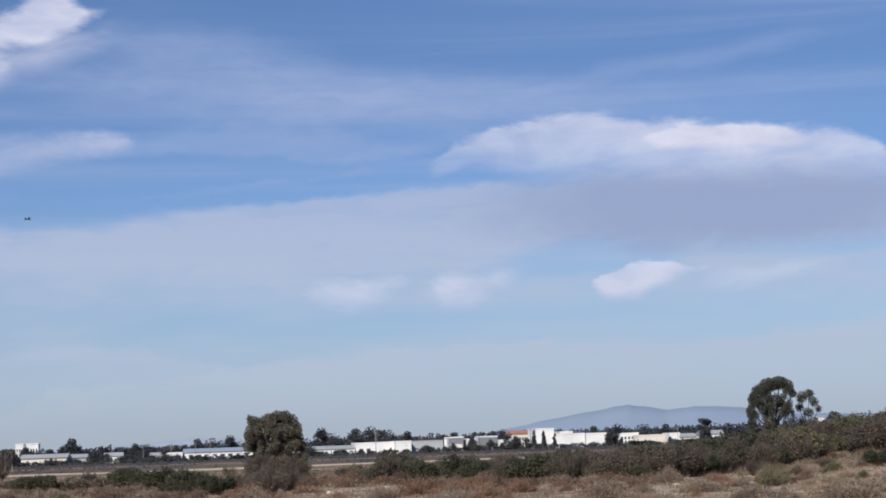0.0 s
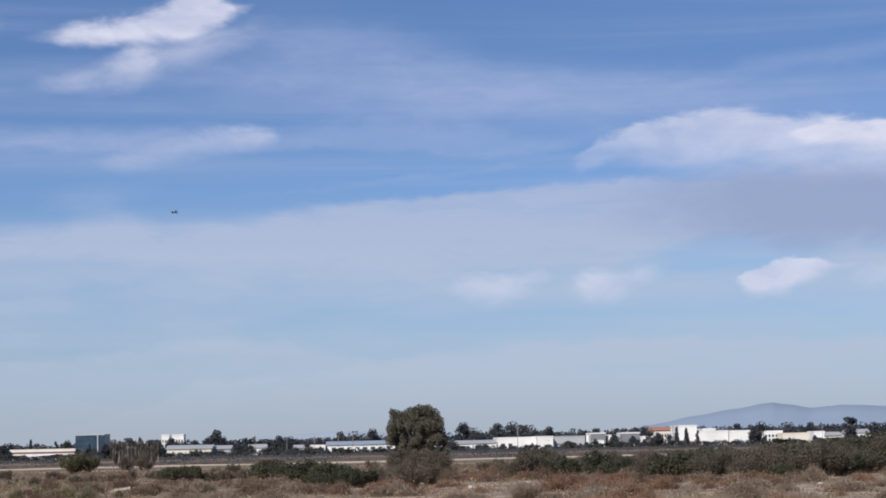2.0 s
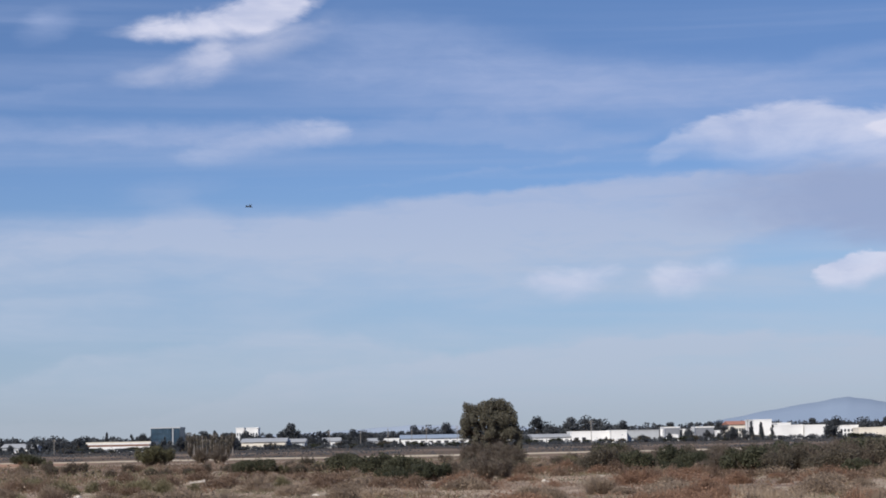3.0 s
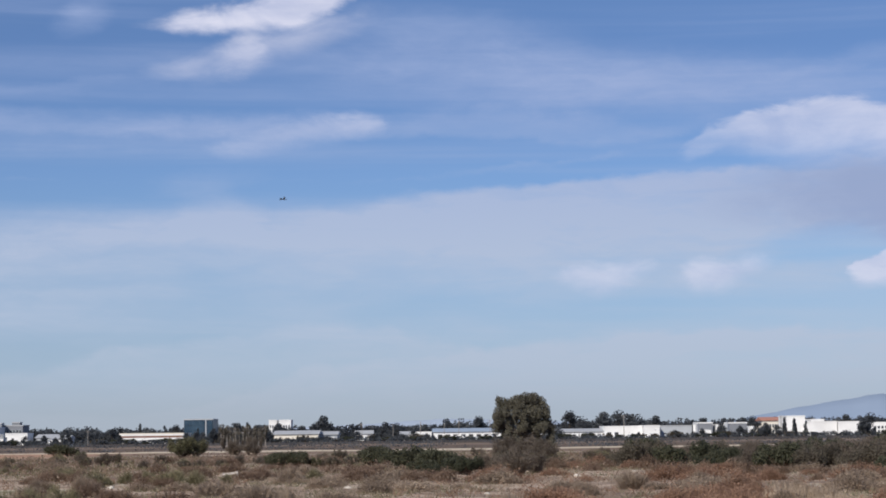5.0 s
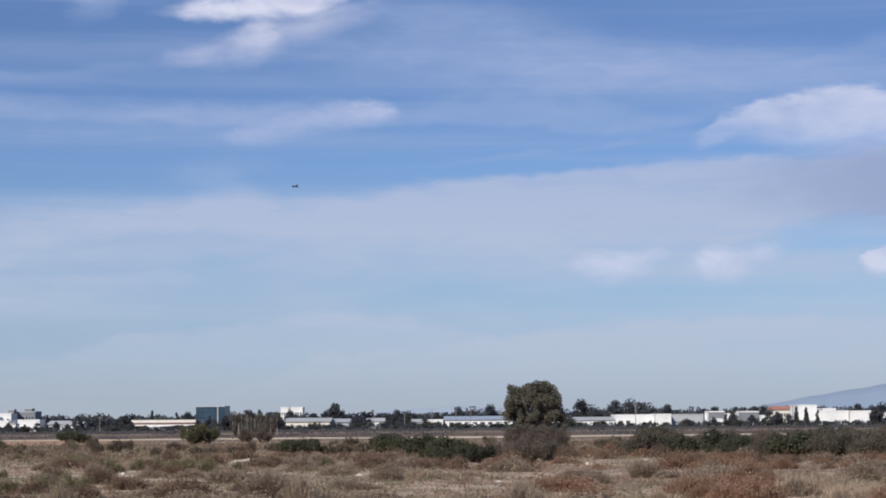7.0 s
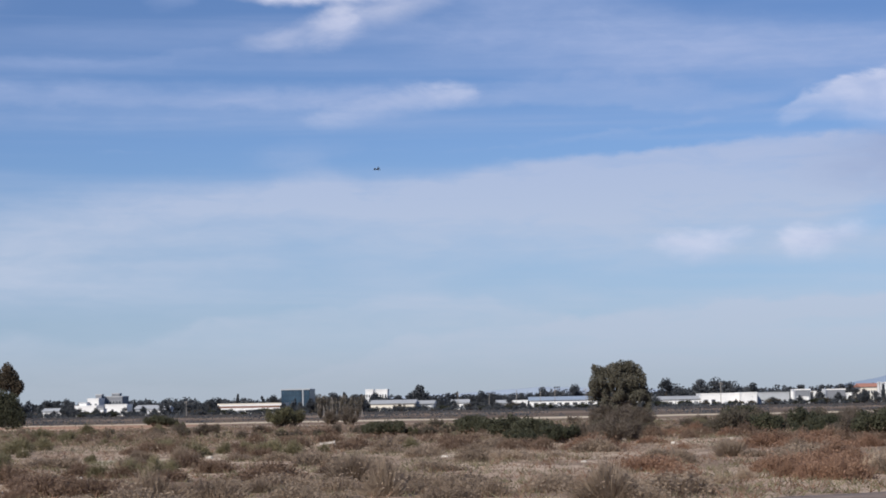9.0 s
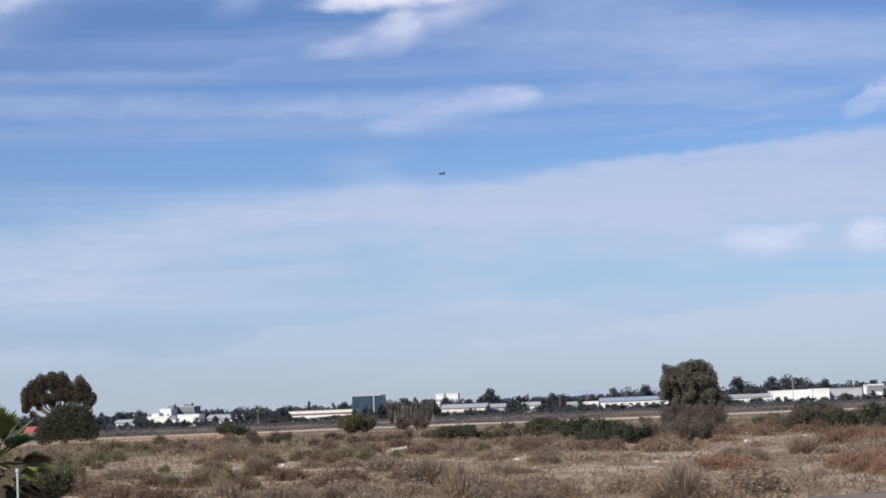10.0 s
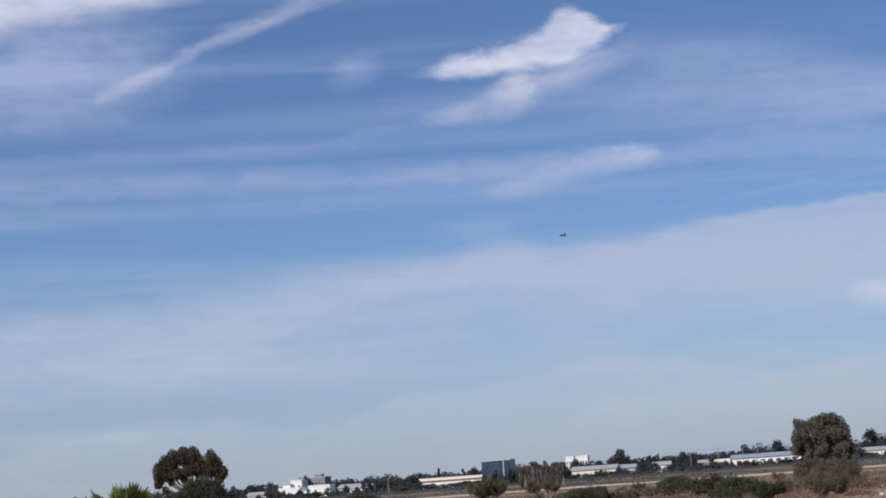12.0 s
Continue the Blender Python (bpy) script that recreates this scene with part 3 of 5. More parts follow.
lobes = [((-2.9, 0, 1.0), (1.4, 1.4, 1.1)), ((-1.7, 0, 1.7), (1.7, 1.6, 1.5)), ((0, 0, 2.0), (2.0, 1.8, 1.8)), ((2.0, 0, 1.9), (1.7, 1.7, 1.8)), ((3.2, 0, 1.3), (1.1, 1.3, 1.2)), ((0.8, 0, 3.2), (1.5, 1.4, 1.1)), ((-0.8, 0, 2.9), (1.3, 1.4, 1.1)), ((2.3, 0, 3.0), (1.2, 1.2, 0.9)), ((-2.6, 0, 2.0), (1.0, 1.0, 0.8))]
place(make_tree("bush", lobes, (0, 0, -0.3), (0, 0, 0.5), 0.15, LEAF_DARK, 26000, 0.11, "dense dark green bush under the spreading tree", 61, category="bush"), bear(-14.78, 318), 0, 1.18).scale.z = 1.5

# far trees along the edge of the town: a few forms, copied
FAR_FORMS = []
for i, (w, h, k, low) in enumerate([(9, 9, 12, 0.2), (9, 12, 13, 0.5), (13, 8, 14, 0.0), (6, 13, 11, 0.2), (11, 11, 14, 0.2), (3.2, 11, 9, 0.2)]):
    squash = (0.75, 0.75, 0.75, 1.6, 0.75, 2.6)[i]
    r = np.random.default_rng(100 + i)
    t = make_tree("tree", random_lobes(r, w, low, h, k, squash), (0, 0, -0.5), (0, 0, low + 1), 0.3, LEAF_FAR_HAZED, 1600, 0.5, "dark distant tree on the edge of the town", 200 + 3 * i)
    tagged(t, group="trees along the town")
    FAR_FORMS.append((t, h))
# bearing, height above eye level in degrees, distance, form
FAR_TREES = [(-3.33, 0.43, 1010, 0), (3.5, 0.47, 1090, 4), (3.9, 0.32, 1090, 2), (4.42, 0.44, 1090, 0), (4.75, 0.46, 1090, 4), (5.1, 0.42, 1090, 1), (5.45, 0.36, 1090, 2), (5.8, 0.32, 1090, 0),
             (-8.21, 0.27, 1050, 5), (-7.55, 0.22, 1050, 3), (-5.62, 0.3, 900, 1), (-5.3, 0.28, 900, 3), (-5.05, 0.24, 880, 1), (-4.93, 0.1, 860, 2), (-1.61, 0.24, 1090, 0), (-1.2, 0.2, 1090, 4), (0.17, 0.31, 1050, 0),
             (0.6, 0.3, 1050, 2), (1.02, 0.36, 1050, 4), (10.92, 0.29, 1090, 0), (11.5, 0.31, 860, 4), (11.45, 0.2, 850, 0), (12.46, 0.28, 1090, 2), (12.9, 0.28, 1090, 0), (13.96, 0.44, 900, 1), (9.3, 0.22, 850, 5), (9.55, 0.2, 850, 5),
             (8.85, 0.06, 860, 0), (9.1, 0.04, 850, 4), (7.1, 0.28, 1090, 1), (8.5, 0.27, 1090, 4), (8.2, 0.24, 1090, 0), (-12.9, 0.05, 860, 0), (-11.0, 0.18, 1090, 3), (-10.5, 0.15, 1090, 2)]
r = np.random.default_rng(5)
# dark trees in front of the glass block, the plain hazy tree beside the thicket, and low trees before the buildings
FAR_TREES += [(-12.02, -0.02, 960, 0), (-12.38, -0.09, 960, 2), (-11.62, -0.07, 960, 0), (-11.3, -0.02, 960, 4), (-12.75, 0.14, 985, 4), (-12.62, 0.02, 970, 0), (-4.47, 0.24, 1105, 0), (-4.3, 0.16, 1105, 4), (-4.85, 0.2, 1000, 0), (-7.0, 0.02, 940, 0), (-6.75, 0.05, 950, 4), (-6.5, -0.02, 940, 2), (-6.2, 0.12, 930, 0), (17.32, 0.45, 640, 0), (17.6, 0.3, 640, 4), (9.55, 0.16, 960, 3), (9.85, 0.14, 960, 3), (7.6, 0.1, 950, 0), (8.55, 0.16, 950, 1), (8.75, 0.1, 950, 0)]
for a in np.arange(-14.2, 17.0, 0.17):
    open_front = any(p < a < q for p, q in ((-4.5, -3.5), (-0.2, 1.5), (3.2, 5.95), (9.3, 11.3), (12.1, 12.9), (-8.6, -7.2), (-12.5, -11.3)))
    if r.uniform() < (0.12 if open_front else 0.62):
        FAR_TREES.append((a, r.uniform(-0.17, -0.1 if open_front else 0.04), r.uniform(930, 955), int(r.choice([0, 2, 4]))))
for a in np.arange(-19.8, 19.9, 0.28):
    FAR_TREES.append((a + r.uniform(-0.1, 0.1), r.uniform(0.04, 0.23), r.uniform(1080, 1260), int(r.integers(0, 6))))
used = set()
for a, el, dist, k in FAR_TREES:
    form, h = FAR_FORMS[k]
    at = bear(a, dist)
    size = (EYE + dist * math.tan(radians(el)) - at.z) / h
    if k in used:
        copy_at(form, at, r.uniform(0, 360), size)
    else:
        used.add(k)
        place(form, at, 0, size)

def build_woods():
    """The far woods behind the town, too many and too far to count."""
    r = np.random.default_rng(64)
    lobes_ = []
    for a in np.arange(-21, 21, 0.09):
        d = r.uniform(1180, 1420)
        at = bear(a + r.uniform(-0.06, 0.06), d)
        top = EYE + d * math.tan(radians(r.uniform(0.07, 0.21) + (0.07 if a > 2 else 0.0))) - at.z
        w = r.uniform(2.2, 4.5)
        lobes_.append(((at.x, at.y, at.z + top * 0.52), (w, w, top * 0.5)))
    g = Geo(65)
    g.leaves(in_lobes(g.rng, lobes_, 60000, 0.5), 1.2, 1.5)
    tagged(new("distant_woods", g.mesh("distant_woods", LEAF_FAR_HAZED)), "dark distant woods behind the town", "woods", kind="stuff")


build_woods()


def build_hedge():
    """The unbroken dark hedge and low growth along the foot of the town."""
    r = np.random.default_rng(66)
    masses = []
    for a in np.arange(-14.8, 17.2, 0.1):
        low = -0.25 < a < 1.6 or 3.2 < a < 6.0
        d = r.uniform(922, 940)
        at = bear(a + r.uniform(-0.05, 0.05), d)
        top = EYE + d * math.tan(radians(r.uniform(-0.225, -0.185) if low else r.uniform(-0.2, -0.11))) - at.z
        w = r.uniform(1.0, 1.9)
        masses.append(((at.x, at.y, at.z + top * 0.48), (w, w, top * 0.52)))
    g = Geo(67)
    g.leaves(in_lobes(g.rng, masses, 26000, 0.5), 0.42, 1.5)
    tagged(new("hedge", g.mesh("hedge", LEAF_FAR_HAZED)), "dark uneven hedge along the foot of the town", "hedge", kind="stuff")


build_hedge()

# ---- buildings ----


def wall_material(name, colour, rough=0.7):
    c = Vector(colour)
    return material(name, [(0.1, tuple(c * 0.86)), (0.6, tuple(c)), (1.0, tuple(c * 1.05))], 0.15, rough, 0, 10.0, 0.06)


WHITE = wall_material("white_render", (0.80, 0.79, 0.77))
PLANT = wall_material("dark_plant_cladding", (0.20, 0.21, 0.23))
CREAM = wall_material("cream_render", (0.74, 0.68, 0.58))
GREY = wall_material("grey_cladding", (0.42, 0.44, 0.46))
ROOF_GREY = wall_material("grey_roof", (0.38, 0.39, 0.40))
ROOF_BLUE = wall_material("blue_grey_roof", (0.30, 0.36, 0.44))
ROOF_RED = wall_material("red_roof", (0.42, 0.20, 0.14))
BROWN = wall_material("brown_band", (0.22, 0.12, 0.09))
# near-black panels on solid walls paint the shade inside bays and doorways
SHADE = wall_material("opening_shade", (0.05, 0.05, 0.055))
GLASS_BLUE = material("blue_glass", [(0.1, (0.02, 0.038, 0.06)), (0.9, (0.04, 0.068, 0.095))], 0.2, 0.35, 0, 5.0, 0.2, spec=0.3)
WINDOW = material("window_glass", [(0.1, (0.03, 0.035, 0.04)), (0.9, (0.06, 0.07, 0.08))], 0.2, 0.15, 0, 5.0, 0.3, spec=0.6)


def building(az0, az1, top, dist, depth, wall, roof, label, openings=(), style="flat", bands=(), category="building"):
    """A building facing the camera: bearings of its two ends, height of its top in degrees, distance.
    openings: (from, to, bottom, top) as fractions of the front, and the part's name and material."""
    mid = (az0 + az1) / 2
    y = dist * math.cos(radians(mid))
    x0, x1 = y * math.tan(radians(az0)), y * math.tan(radians(az1))
    base = gz((x0 + x1) / 2, y) - 0.2
    h = EYE + dist * math.tan(radians(top)) - base
    ob = new("building")
    ob.location = ((x0 + x1) / 2, y, base)
    w = (x1 - x0) / 2
    eave = h if style == "flat" else h - min(1.6, h * 0.3)
    g = Geo().box(-w, w, 0, depth, 0, eave)
    part("wall", g, wall, ob)
    g = Geo()
    if style == "flat":
        g.box(-w - 0.15, w + 0.15, -0.15, 0.25, eave - 0.25, eave + 0.3)
        g.box(-w - 0.15, w + 0.15, depth - 0.25, depth + 0.15, eave - 0.25, eave + 0.3)
        g.box(-w - 0.15, -w + 0.25, 0.25, depth - 0.25, eave - 0.25, eave + 0.3)
        g.box(w - 0.25, w + 0.15, 0.25, depth - 0.25, eave - 0.25, eave + 0.3)
    else:
        e = 0.6
        g.put([(-w - e, -e, eave), (w + e, -e, eave), (w + e, depth / 2, h), (-w - e, depth / 2, h), (-w - e, depth + e, eave), (w + e, depth + e, eave),
               (-w - e, -e, eave - 0.25), (w + e, -e, eave - 0.25), (w + e, depth + e, eave - 0.25), (-w - e, depth + e, eave - 0.25)],
              [(0, 1, 2, 3), (3, 2, 5, 4), (0, 6, 7, 1), (4, 5, 8, 9), (0, 3, 4, 9, 6), (1, 7, 8, 5, 2), (6, 9, 8, 7)])
    part("roof", g, roof, ob)
    for b0, b1, mat in bands:
        part("band", Geo().box(-w - 0.06, w + 0.06, -0.06, depth * 0.5, b0 * eave, b1 * eave), mat, ob)
    for u0, u1, v0, v1, name, mat in openings:
        a, b, c, d = -w + 2 * w * u0, -w + 2 * w * u1, eave * v0, eave * v1
        pane = part(name, Geo().box(a, b, -0.07, 0.3, c, d), mat, ob)
        f = Geo()
        for q in ((a - 0.12, a, c, d), (b, b + 0.12, c, d), (a - 0.12, b + 0.12, d, d + 0.12)):
            f.box(q[0], q[1], -0.13, 0.2, q[2], q[3])
        part("frame", f, wall if wall is GLASS_BLUE else GREY, pane)
    return tagged(ob, label, category)


def doors(k, v=0.62, wide=0.6, start=0.04, end=0.96, name="door", mat=None, low=0.0):
    step = (end - start) / k
    return [(start + step * (i + 0.5 - wide / 2), start + step * (i + 0.5 + wide / 2), low, v, name, mat or SHADE) for i in range(k)]


def windows(k, rows=1, wide=0.5, lo=0.2, hi=0.85, mat=None):
    out = []
    for j in range(rows):
        a = lo + (hi - lo) * j / rows
        out += doors(k, a + (hi - lo) / rows * 0.62, wide, name="window", mat=mat or WINDOW, low=a)
    return out


GLASS_PANE = material("dark_blue_pane", [(0.1, (0.02, 0.045, 0.075)), (0.9, (0.06, 0.10, 0.14))], 0.2, 0.25, 0, 5.0, 0.25, spec=0.4)
SHED_RED = wall_material("faded_red_sheet", (0.36, 0.09, 0.085))
# bearings of the two ends, top in degrees above eye level, distance, depth
building(-13.46, -12.96, -0.01, 1000, 12, WHITE, ROOF_GREY, "low white house with a grey pitched roof", windows(4), "gable")
building(-12.63, -12.03, 0.03, 1000, 16, WHITE, WHITE, "white flat-roofed block of a stepped complex", windows(3, 1, 0.25, 0.3, 0.6))
building(-12.27, -11.97, 0.22, 1030, 14, WHITE, WHITE, "taller white block behind the stepped complex", windows(2, 2, 0.3))
building(-11.97, -11.34, 0.27, 1045, 16, PLANT, ROOF_GREY, "grey flat-roofed block with dark windows", windows(7, 3, 0.6))
building(-12.5, -12.3, 0.12, 1012, 8, WHITE, ROOF_GREY, "white stair block on the stepped complex", windows(1, 1, 0.4))
building(-12.05, -11.9, 0.33, 1040, 6, PLANT, ROOF_GREY, "grey rooftop plant room on the stepped complex", windows(1, 1, 0.4))
building(-11.62, -11.42, 0.35, 1050, 6, PLANT, ROOF_GREY, "small dark rooftop block on the stepped complex", windows(1, 1, 0.6))
building(-12.05, -11.85, -0.06, 985, 8, WHITE, ROOF_GREY, "low white porch of the stepped complex", doors(1, 0.6, 0.5))
building(-11.8, -11.22, 0.05, 1000, 14, WHITE, WHITE, "white low wing with a flat parapet", windows(3, 1, 0.3, 0.2, 0.6))
building(-10.99, -10.5, 0.03, 1000, 18, GREY, ROOF_GREY, "grey shed with a light pitched roof", doors(2), "gable")
building(-10.6, -10.12, 0.0, 985, 14, WHITE, ROOF_GREY, "white shed with a grey pitched roof", doors(3, 0.5), "gable")
building(-8.77, -7.05, 0.01, 1000, 30, CREAM, CREAM, "long cream building with brown bands", doors(9, 0.3, 0.5), bands=[(0.80, 0.99, WHITE), (0.60, 0.80, BROWN), (0.44, 0.60, WHITE), (0.30, 0.44, BROWN)])
building(-8.45, -7.2, -0.15, 972, 8, WHITE, WHITE, "low white front wing of the long building", doors(4, 0.5, 0.3))
building(-7.04, -6.26, 0.38, 1120, 26, GLASS_BLUE, GREY, "dark blue glass office block with a grey strip", [(a, b, c, d, "window", GLASS_PANE) for j in range(4) for i in range(11) if i != 8 for a, b, c, d in [(0.03 + i * 0.086, 0.10 + i * 0.086, 0.06 + j * 0.235, 0.24 + j * 0.235)]] + [(0.735, 0.775, 0.0, 0.995, "pillar", GREY)])
building(-4.74, -4.53, 0.33, 1120, 14, WHITE, WHITE, "plain white concrete tower block", windows(3, 3, 0.4))
building(-4.46, -4.14, 0.33, 1120, 14, WHITE, WHITE, "wide white tower block", windows(4, 3, 0.4))
building(-4.6, -3.4, 0.05, 980, 26, CREAM, ROOF_GREY, "cream warehouse under a shallow grey roof", doors(1, 0.3, 0.1), "gable")
building(-3.4, -2.88, 0.02, 990, 20, GREY, ROOF_GREY, "grey shed beside the cream warehouse", doors(3), "gable")
building(-2.38, -1.92, 0.03, 1010, 12, WHITE, ROOF_GREY, "small white house with windows", windows(4), "gable")
building(-1.15, -0.78, -0.01, 1000, 14, WHITE, ROOF_GREY, "white shed with dark doors", doors(3), "gable")
building(-0.76, -0.3, -0.04, 1000, 14, WHITE, WHITE, "low white flat-roofed shed", doors(4, 0.7))
building(-0.25, 1.6, 0.06, 1000, 34, WHITE, ROOF_BLUE, "white aircraft hangar with a blue-grey roof and open bays", doors(8, 0.66, 0.55), "gable")
building(1.62, 3.2, 0.0, 1010, 24, WHITE, ROOF_GREY, "low white hangar behind the tree", doors(6, 0.6), "gable")
building(3.29, 4.42, 0.01, 1000, 22, WHITE, ROOF_GREY, "white hangar with dark open bays", doors(6, 0.6, 0.5), "gable")
building(4.42, 5.5, 0.05, 1000, 30, WHITE, WHITE, "long white warehouse with a flat roof", doors(2, 0.5, 0.5, 0.04, 0.4) + doors(5, 0.3, 0.2, 0.45))
building(5.51, 5.93, 0.06, 990, 28, WHITE, WHITE, "bright white end of a warehouse", doors(1, 0.3, 0.15))
building(5.94, 6.8, 0.05, 1000, 28, GREY, ROOF_GREY, "long grey metal warehouse building", doors(4, 0.4, 0.3))
building(6.95, 7.36, 0.12, 1000, 16, PLANT, WHITE, "dark grey plant building with a white parapet", doors(3, 0.5, mat=WHITE))
building(7.45, 7.67, 0.06, 1000, 12, WHITE, WHITE, "small white plant building", doors(2, 0.4))
building(7.8, 8.29, 0.11, 1000, 16, PLANT, WHITE, "dark grey plant building with a light roof edge", doors(3, 0.4, 0.35, mat=GREY))
building(8.35, 8.5, 0.0, 980, 6, WHITE, WHITE, "small white plant hut", doors(1, 0.4))
building(7.1, 7.25, -0.08, 975, 6, WHITE, WHITE, "low white store beside the plant", doors(1, 0.4))
building(8.7, 9.34, 0.26, 1060, 20, CREAM, ROOF_RED, "cream building with a red roof", windows(8, 2), "gable")
building(9.35, 9.84, 0.27, 1000, 24, WHITE, WHITE, "tall plain white warehouse", doors(1, 0.2, 0.2))
building(9.86, 10.68, 0.11, 1000, 26, WHITE, WHITE, "plain white warehouse with a flat parapet", doors(3, 0.25, 0.15))
building(10.0, 10.35, 0.17, 1030, 20, WHITE, WHITE, "white raised roof block", windows(2, 1, 0.3, 0.6, 0.9))
building(10.73, 11.33, 0.10, 1000, 22, WHITE, WHITE, "white warehouse beside dark trees", doors(2, 0.25, 0.2))
building(11.62, 12.14, 0.07, 1000, 22, WHITE, WHITE, "white house block with dark windows", windows(5, 2))
building(12.14, 12.86, 0.0, 990, 22, CREAM, CREAM, "low cream rendered warehouse building", doors(2, 0.2, 0.15))
building(12.98, 13.26, 0.03, 1000, 14, WHITE, WHITE, "narrow white rendered building", doors(1, 0.3, 0.3))
building(13.29, 13.7, 0.02, 1000, 14, CREAM, ROOF_GREY, "cream house with a grey pitched roof", windows(3), "gable")
building(13.95, 14.47, 0.08, 1000, 18, WHITE, ROOF_GREY, "white house on the edge of the town", windows(5, 2), "gable")
building(14.61, 14.82, -0.07, 960, 10, WHITE, ROOF_GREY, "small white house with a grey roof", windows(2), "gable")
building(16.02, 16.4, -0.07, 960, 12, WHITE, ROOF_GREY, "white house behind the tall tree", windows(3), "gable")
building(16.95, 17.15, 0.32, 1060, 12, WHITE, ROOF_GREY, "tall narrow white house", windows(2, 3))
building(-15.80, -15.67, -0.10, 420, 2.5, CREAM, SHED_RED, "small shed with a faded red roof", doors(2), "gable", category="shed")


def silo(az, top, dist, radius, mat, label):
    at = bear(az, dist)
    h = EYE + dist * math.tan(radians(top)) - at.z
    ob = new("silo")
    ob.location = at
    part("shell", Geo().tube([(0, 0, -0.3), (0, 0, h * 0.5), (0, 0, h * 0.9)], [radius] * 3, 16), mat, ob, smooth=False)
    part("cap", Geo().tube([(0, 0, h * 0.9), (0, 0, h * 0.95), (0, 0, h)], [radius * 1.06, radius * 0.8, radius * 0.1], 16), ROOF_GREY, ob)
    ladder = Geo()
    for q in (-0.25, 0.25):
        ladder.tube([(q, -radius - 0.1, 0), (q, -radius - 0.1, h * 0.92)], [0.05, 0.05], 4)
    for i in range(int(h * 2)):
        ladder.tube([(-0.25, -radius - 0.1, i * 0.45), (0.25, -radius - 0.1, i * 0.45)], [0.03, 0.03], 4)
    part("ladder", ladder, GREY, ob)
    tagged(ob, label, "silo")


silo(6.9, 0.12, 990, 1.2, WHITE, "slim white silo beside a plant building")
silo(7.74, 0.12, 990, 1.0, GREY, "slim grey silo beside a plant building")
silo(8.56, -0.05, 980, 2.0, CREAM, "squat cream storage tank")

# poles
POLE_WOOD = wall_material("weathered_pole", (0.30, 0.27, 0.24))


def utility_pole():
    ob = new("utility_pole")
    part("pole", Geo().tube([(0, 0, -0.5), (0, 0, 5), (0, 0, 11)], [0.2, 0.17, 0.13], 7), POLE_WOOD, ob)
    for z in (9.6, 10.4):
        part("crossarm", Geo().box(-1.3, 1.3, -0.08, 0.08, z, z + 0.16), POLE_WOOD, ob)
    for x in (-1.15, -0.5, 0.5, 1.15):
        part("insulator", Geo().tube([(x, 0, 10.56), (x, 0, 10.8)], [0.07, 0.05], 6), WHITE, ob)
    return tagged(ob, "tall weathered utility pole with two crossarms", "pole", "utility poles")


first = utility_pole()
POLES = [(-9.62, 0.12, 800), (4.96, 0.36, 920), (-1.35, 0.2, 960), (-0.6, 0.25, 980), (0.05, 0.2, 980), (0.45, 0.26, 980), (-2.2, 0.22, 980), (1.3, 0.28, 980), (-5.65, 0.05, 620), (-5.45, 0.03, 620), (-5.3, 0.05, 620), (9.2, 0.3, 980), (13.2, 0.2, 980)]
for i, (a, el, dist) in enumerate(POLES):
    at = bear(a, dist)
    s = (EYE + dist * math.tan(radians(el)) - at.z) / 11
    place(first, at, 10, s) if i == 0 else copy_at(first, at, 25 * i, s)

# vehicles parked along the hangars
RUBBER = material("rubber", [(0, (0.02, 0.02, 0.02)), (1, (0.04, 0.04, 0.04))], 1.0, 0.9)


def parked_van(paint, label, tall=2.0):
    ob = new("van")
    g = Geo()
    prof = [(-2.3, 0.45), (2.3, 0.45), (2.35, 1.0), (1.5, 1.15), (1.0, tall), (-2.2, tall), (-2.35, 1.2)]
    k = len(prof)
    g.put([(x, y, z) for y in (-0.9, 0.9) for x, z in prof], [tuple(range(k)), tuple(range(2 * k - 1, k - 1, -1))] + [(i + k, (i + 1) % k + k, (i + 1) % k, i) for i in range(k)])
    body = part("body", g, paint, ob)
    part("window", Geo().box(-1.9, 0.8, -0.93, -0.86, 1.2, tall - 0.2), WINDOW, body)
    for x in (-1.4, 1.4):
        for y in (-0.86, 0.86):
            part("wheel", Geo().tube([(x, y - 0.12, 0.34), (x, y + 0.12, 0.34)], [0.34, 0.34], 12), RUBBER, ob)
    return tagged(ob, label, "vehicle", "vehicles by the hangars")


VANS = [parked_van(WHITE, "white van parked in front of the hangars"), parked_van(GREY, "grey car parked in front of the hangars", 1.5)]
rv = np.random.default_rng(8)
for i in range(26):
    a = (3.05, 3.2, 3.35, 0.1, 0.5, 0.9, 1.3, -0.6, -0.9, 6.2, 6.35, 6.55, 3.9, 4.3, -7.9, -8.3, -10.7, -2.2, 7.2, 8.0, 10.1, 11.0, 12.5, -12.3, -3.0, 5.2)[i]
    at = bear(a, 958 + 6 * rv.uniform(-1, 1))
    src = VANS[i % 2]
    place(src, at, 15, 1.0) if i < 2 else copy_at(src, at, rv.uniform(-40, 40), 1.0)

# ---- scrub ----


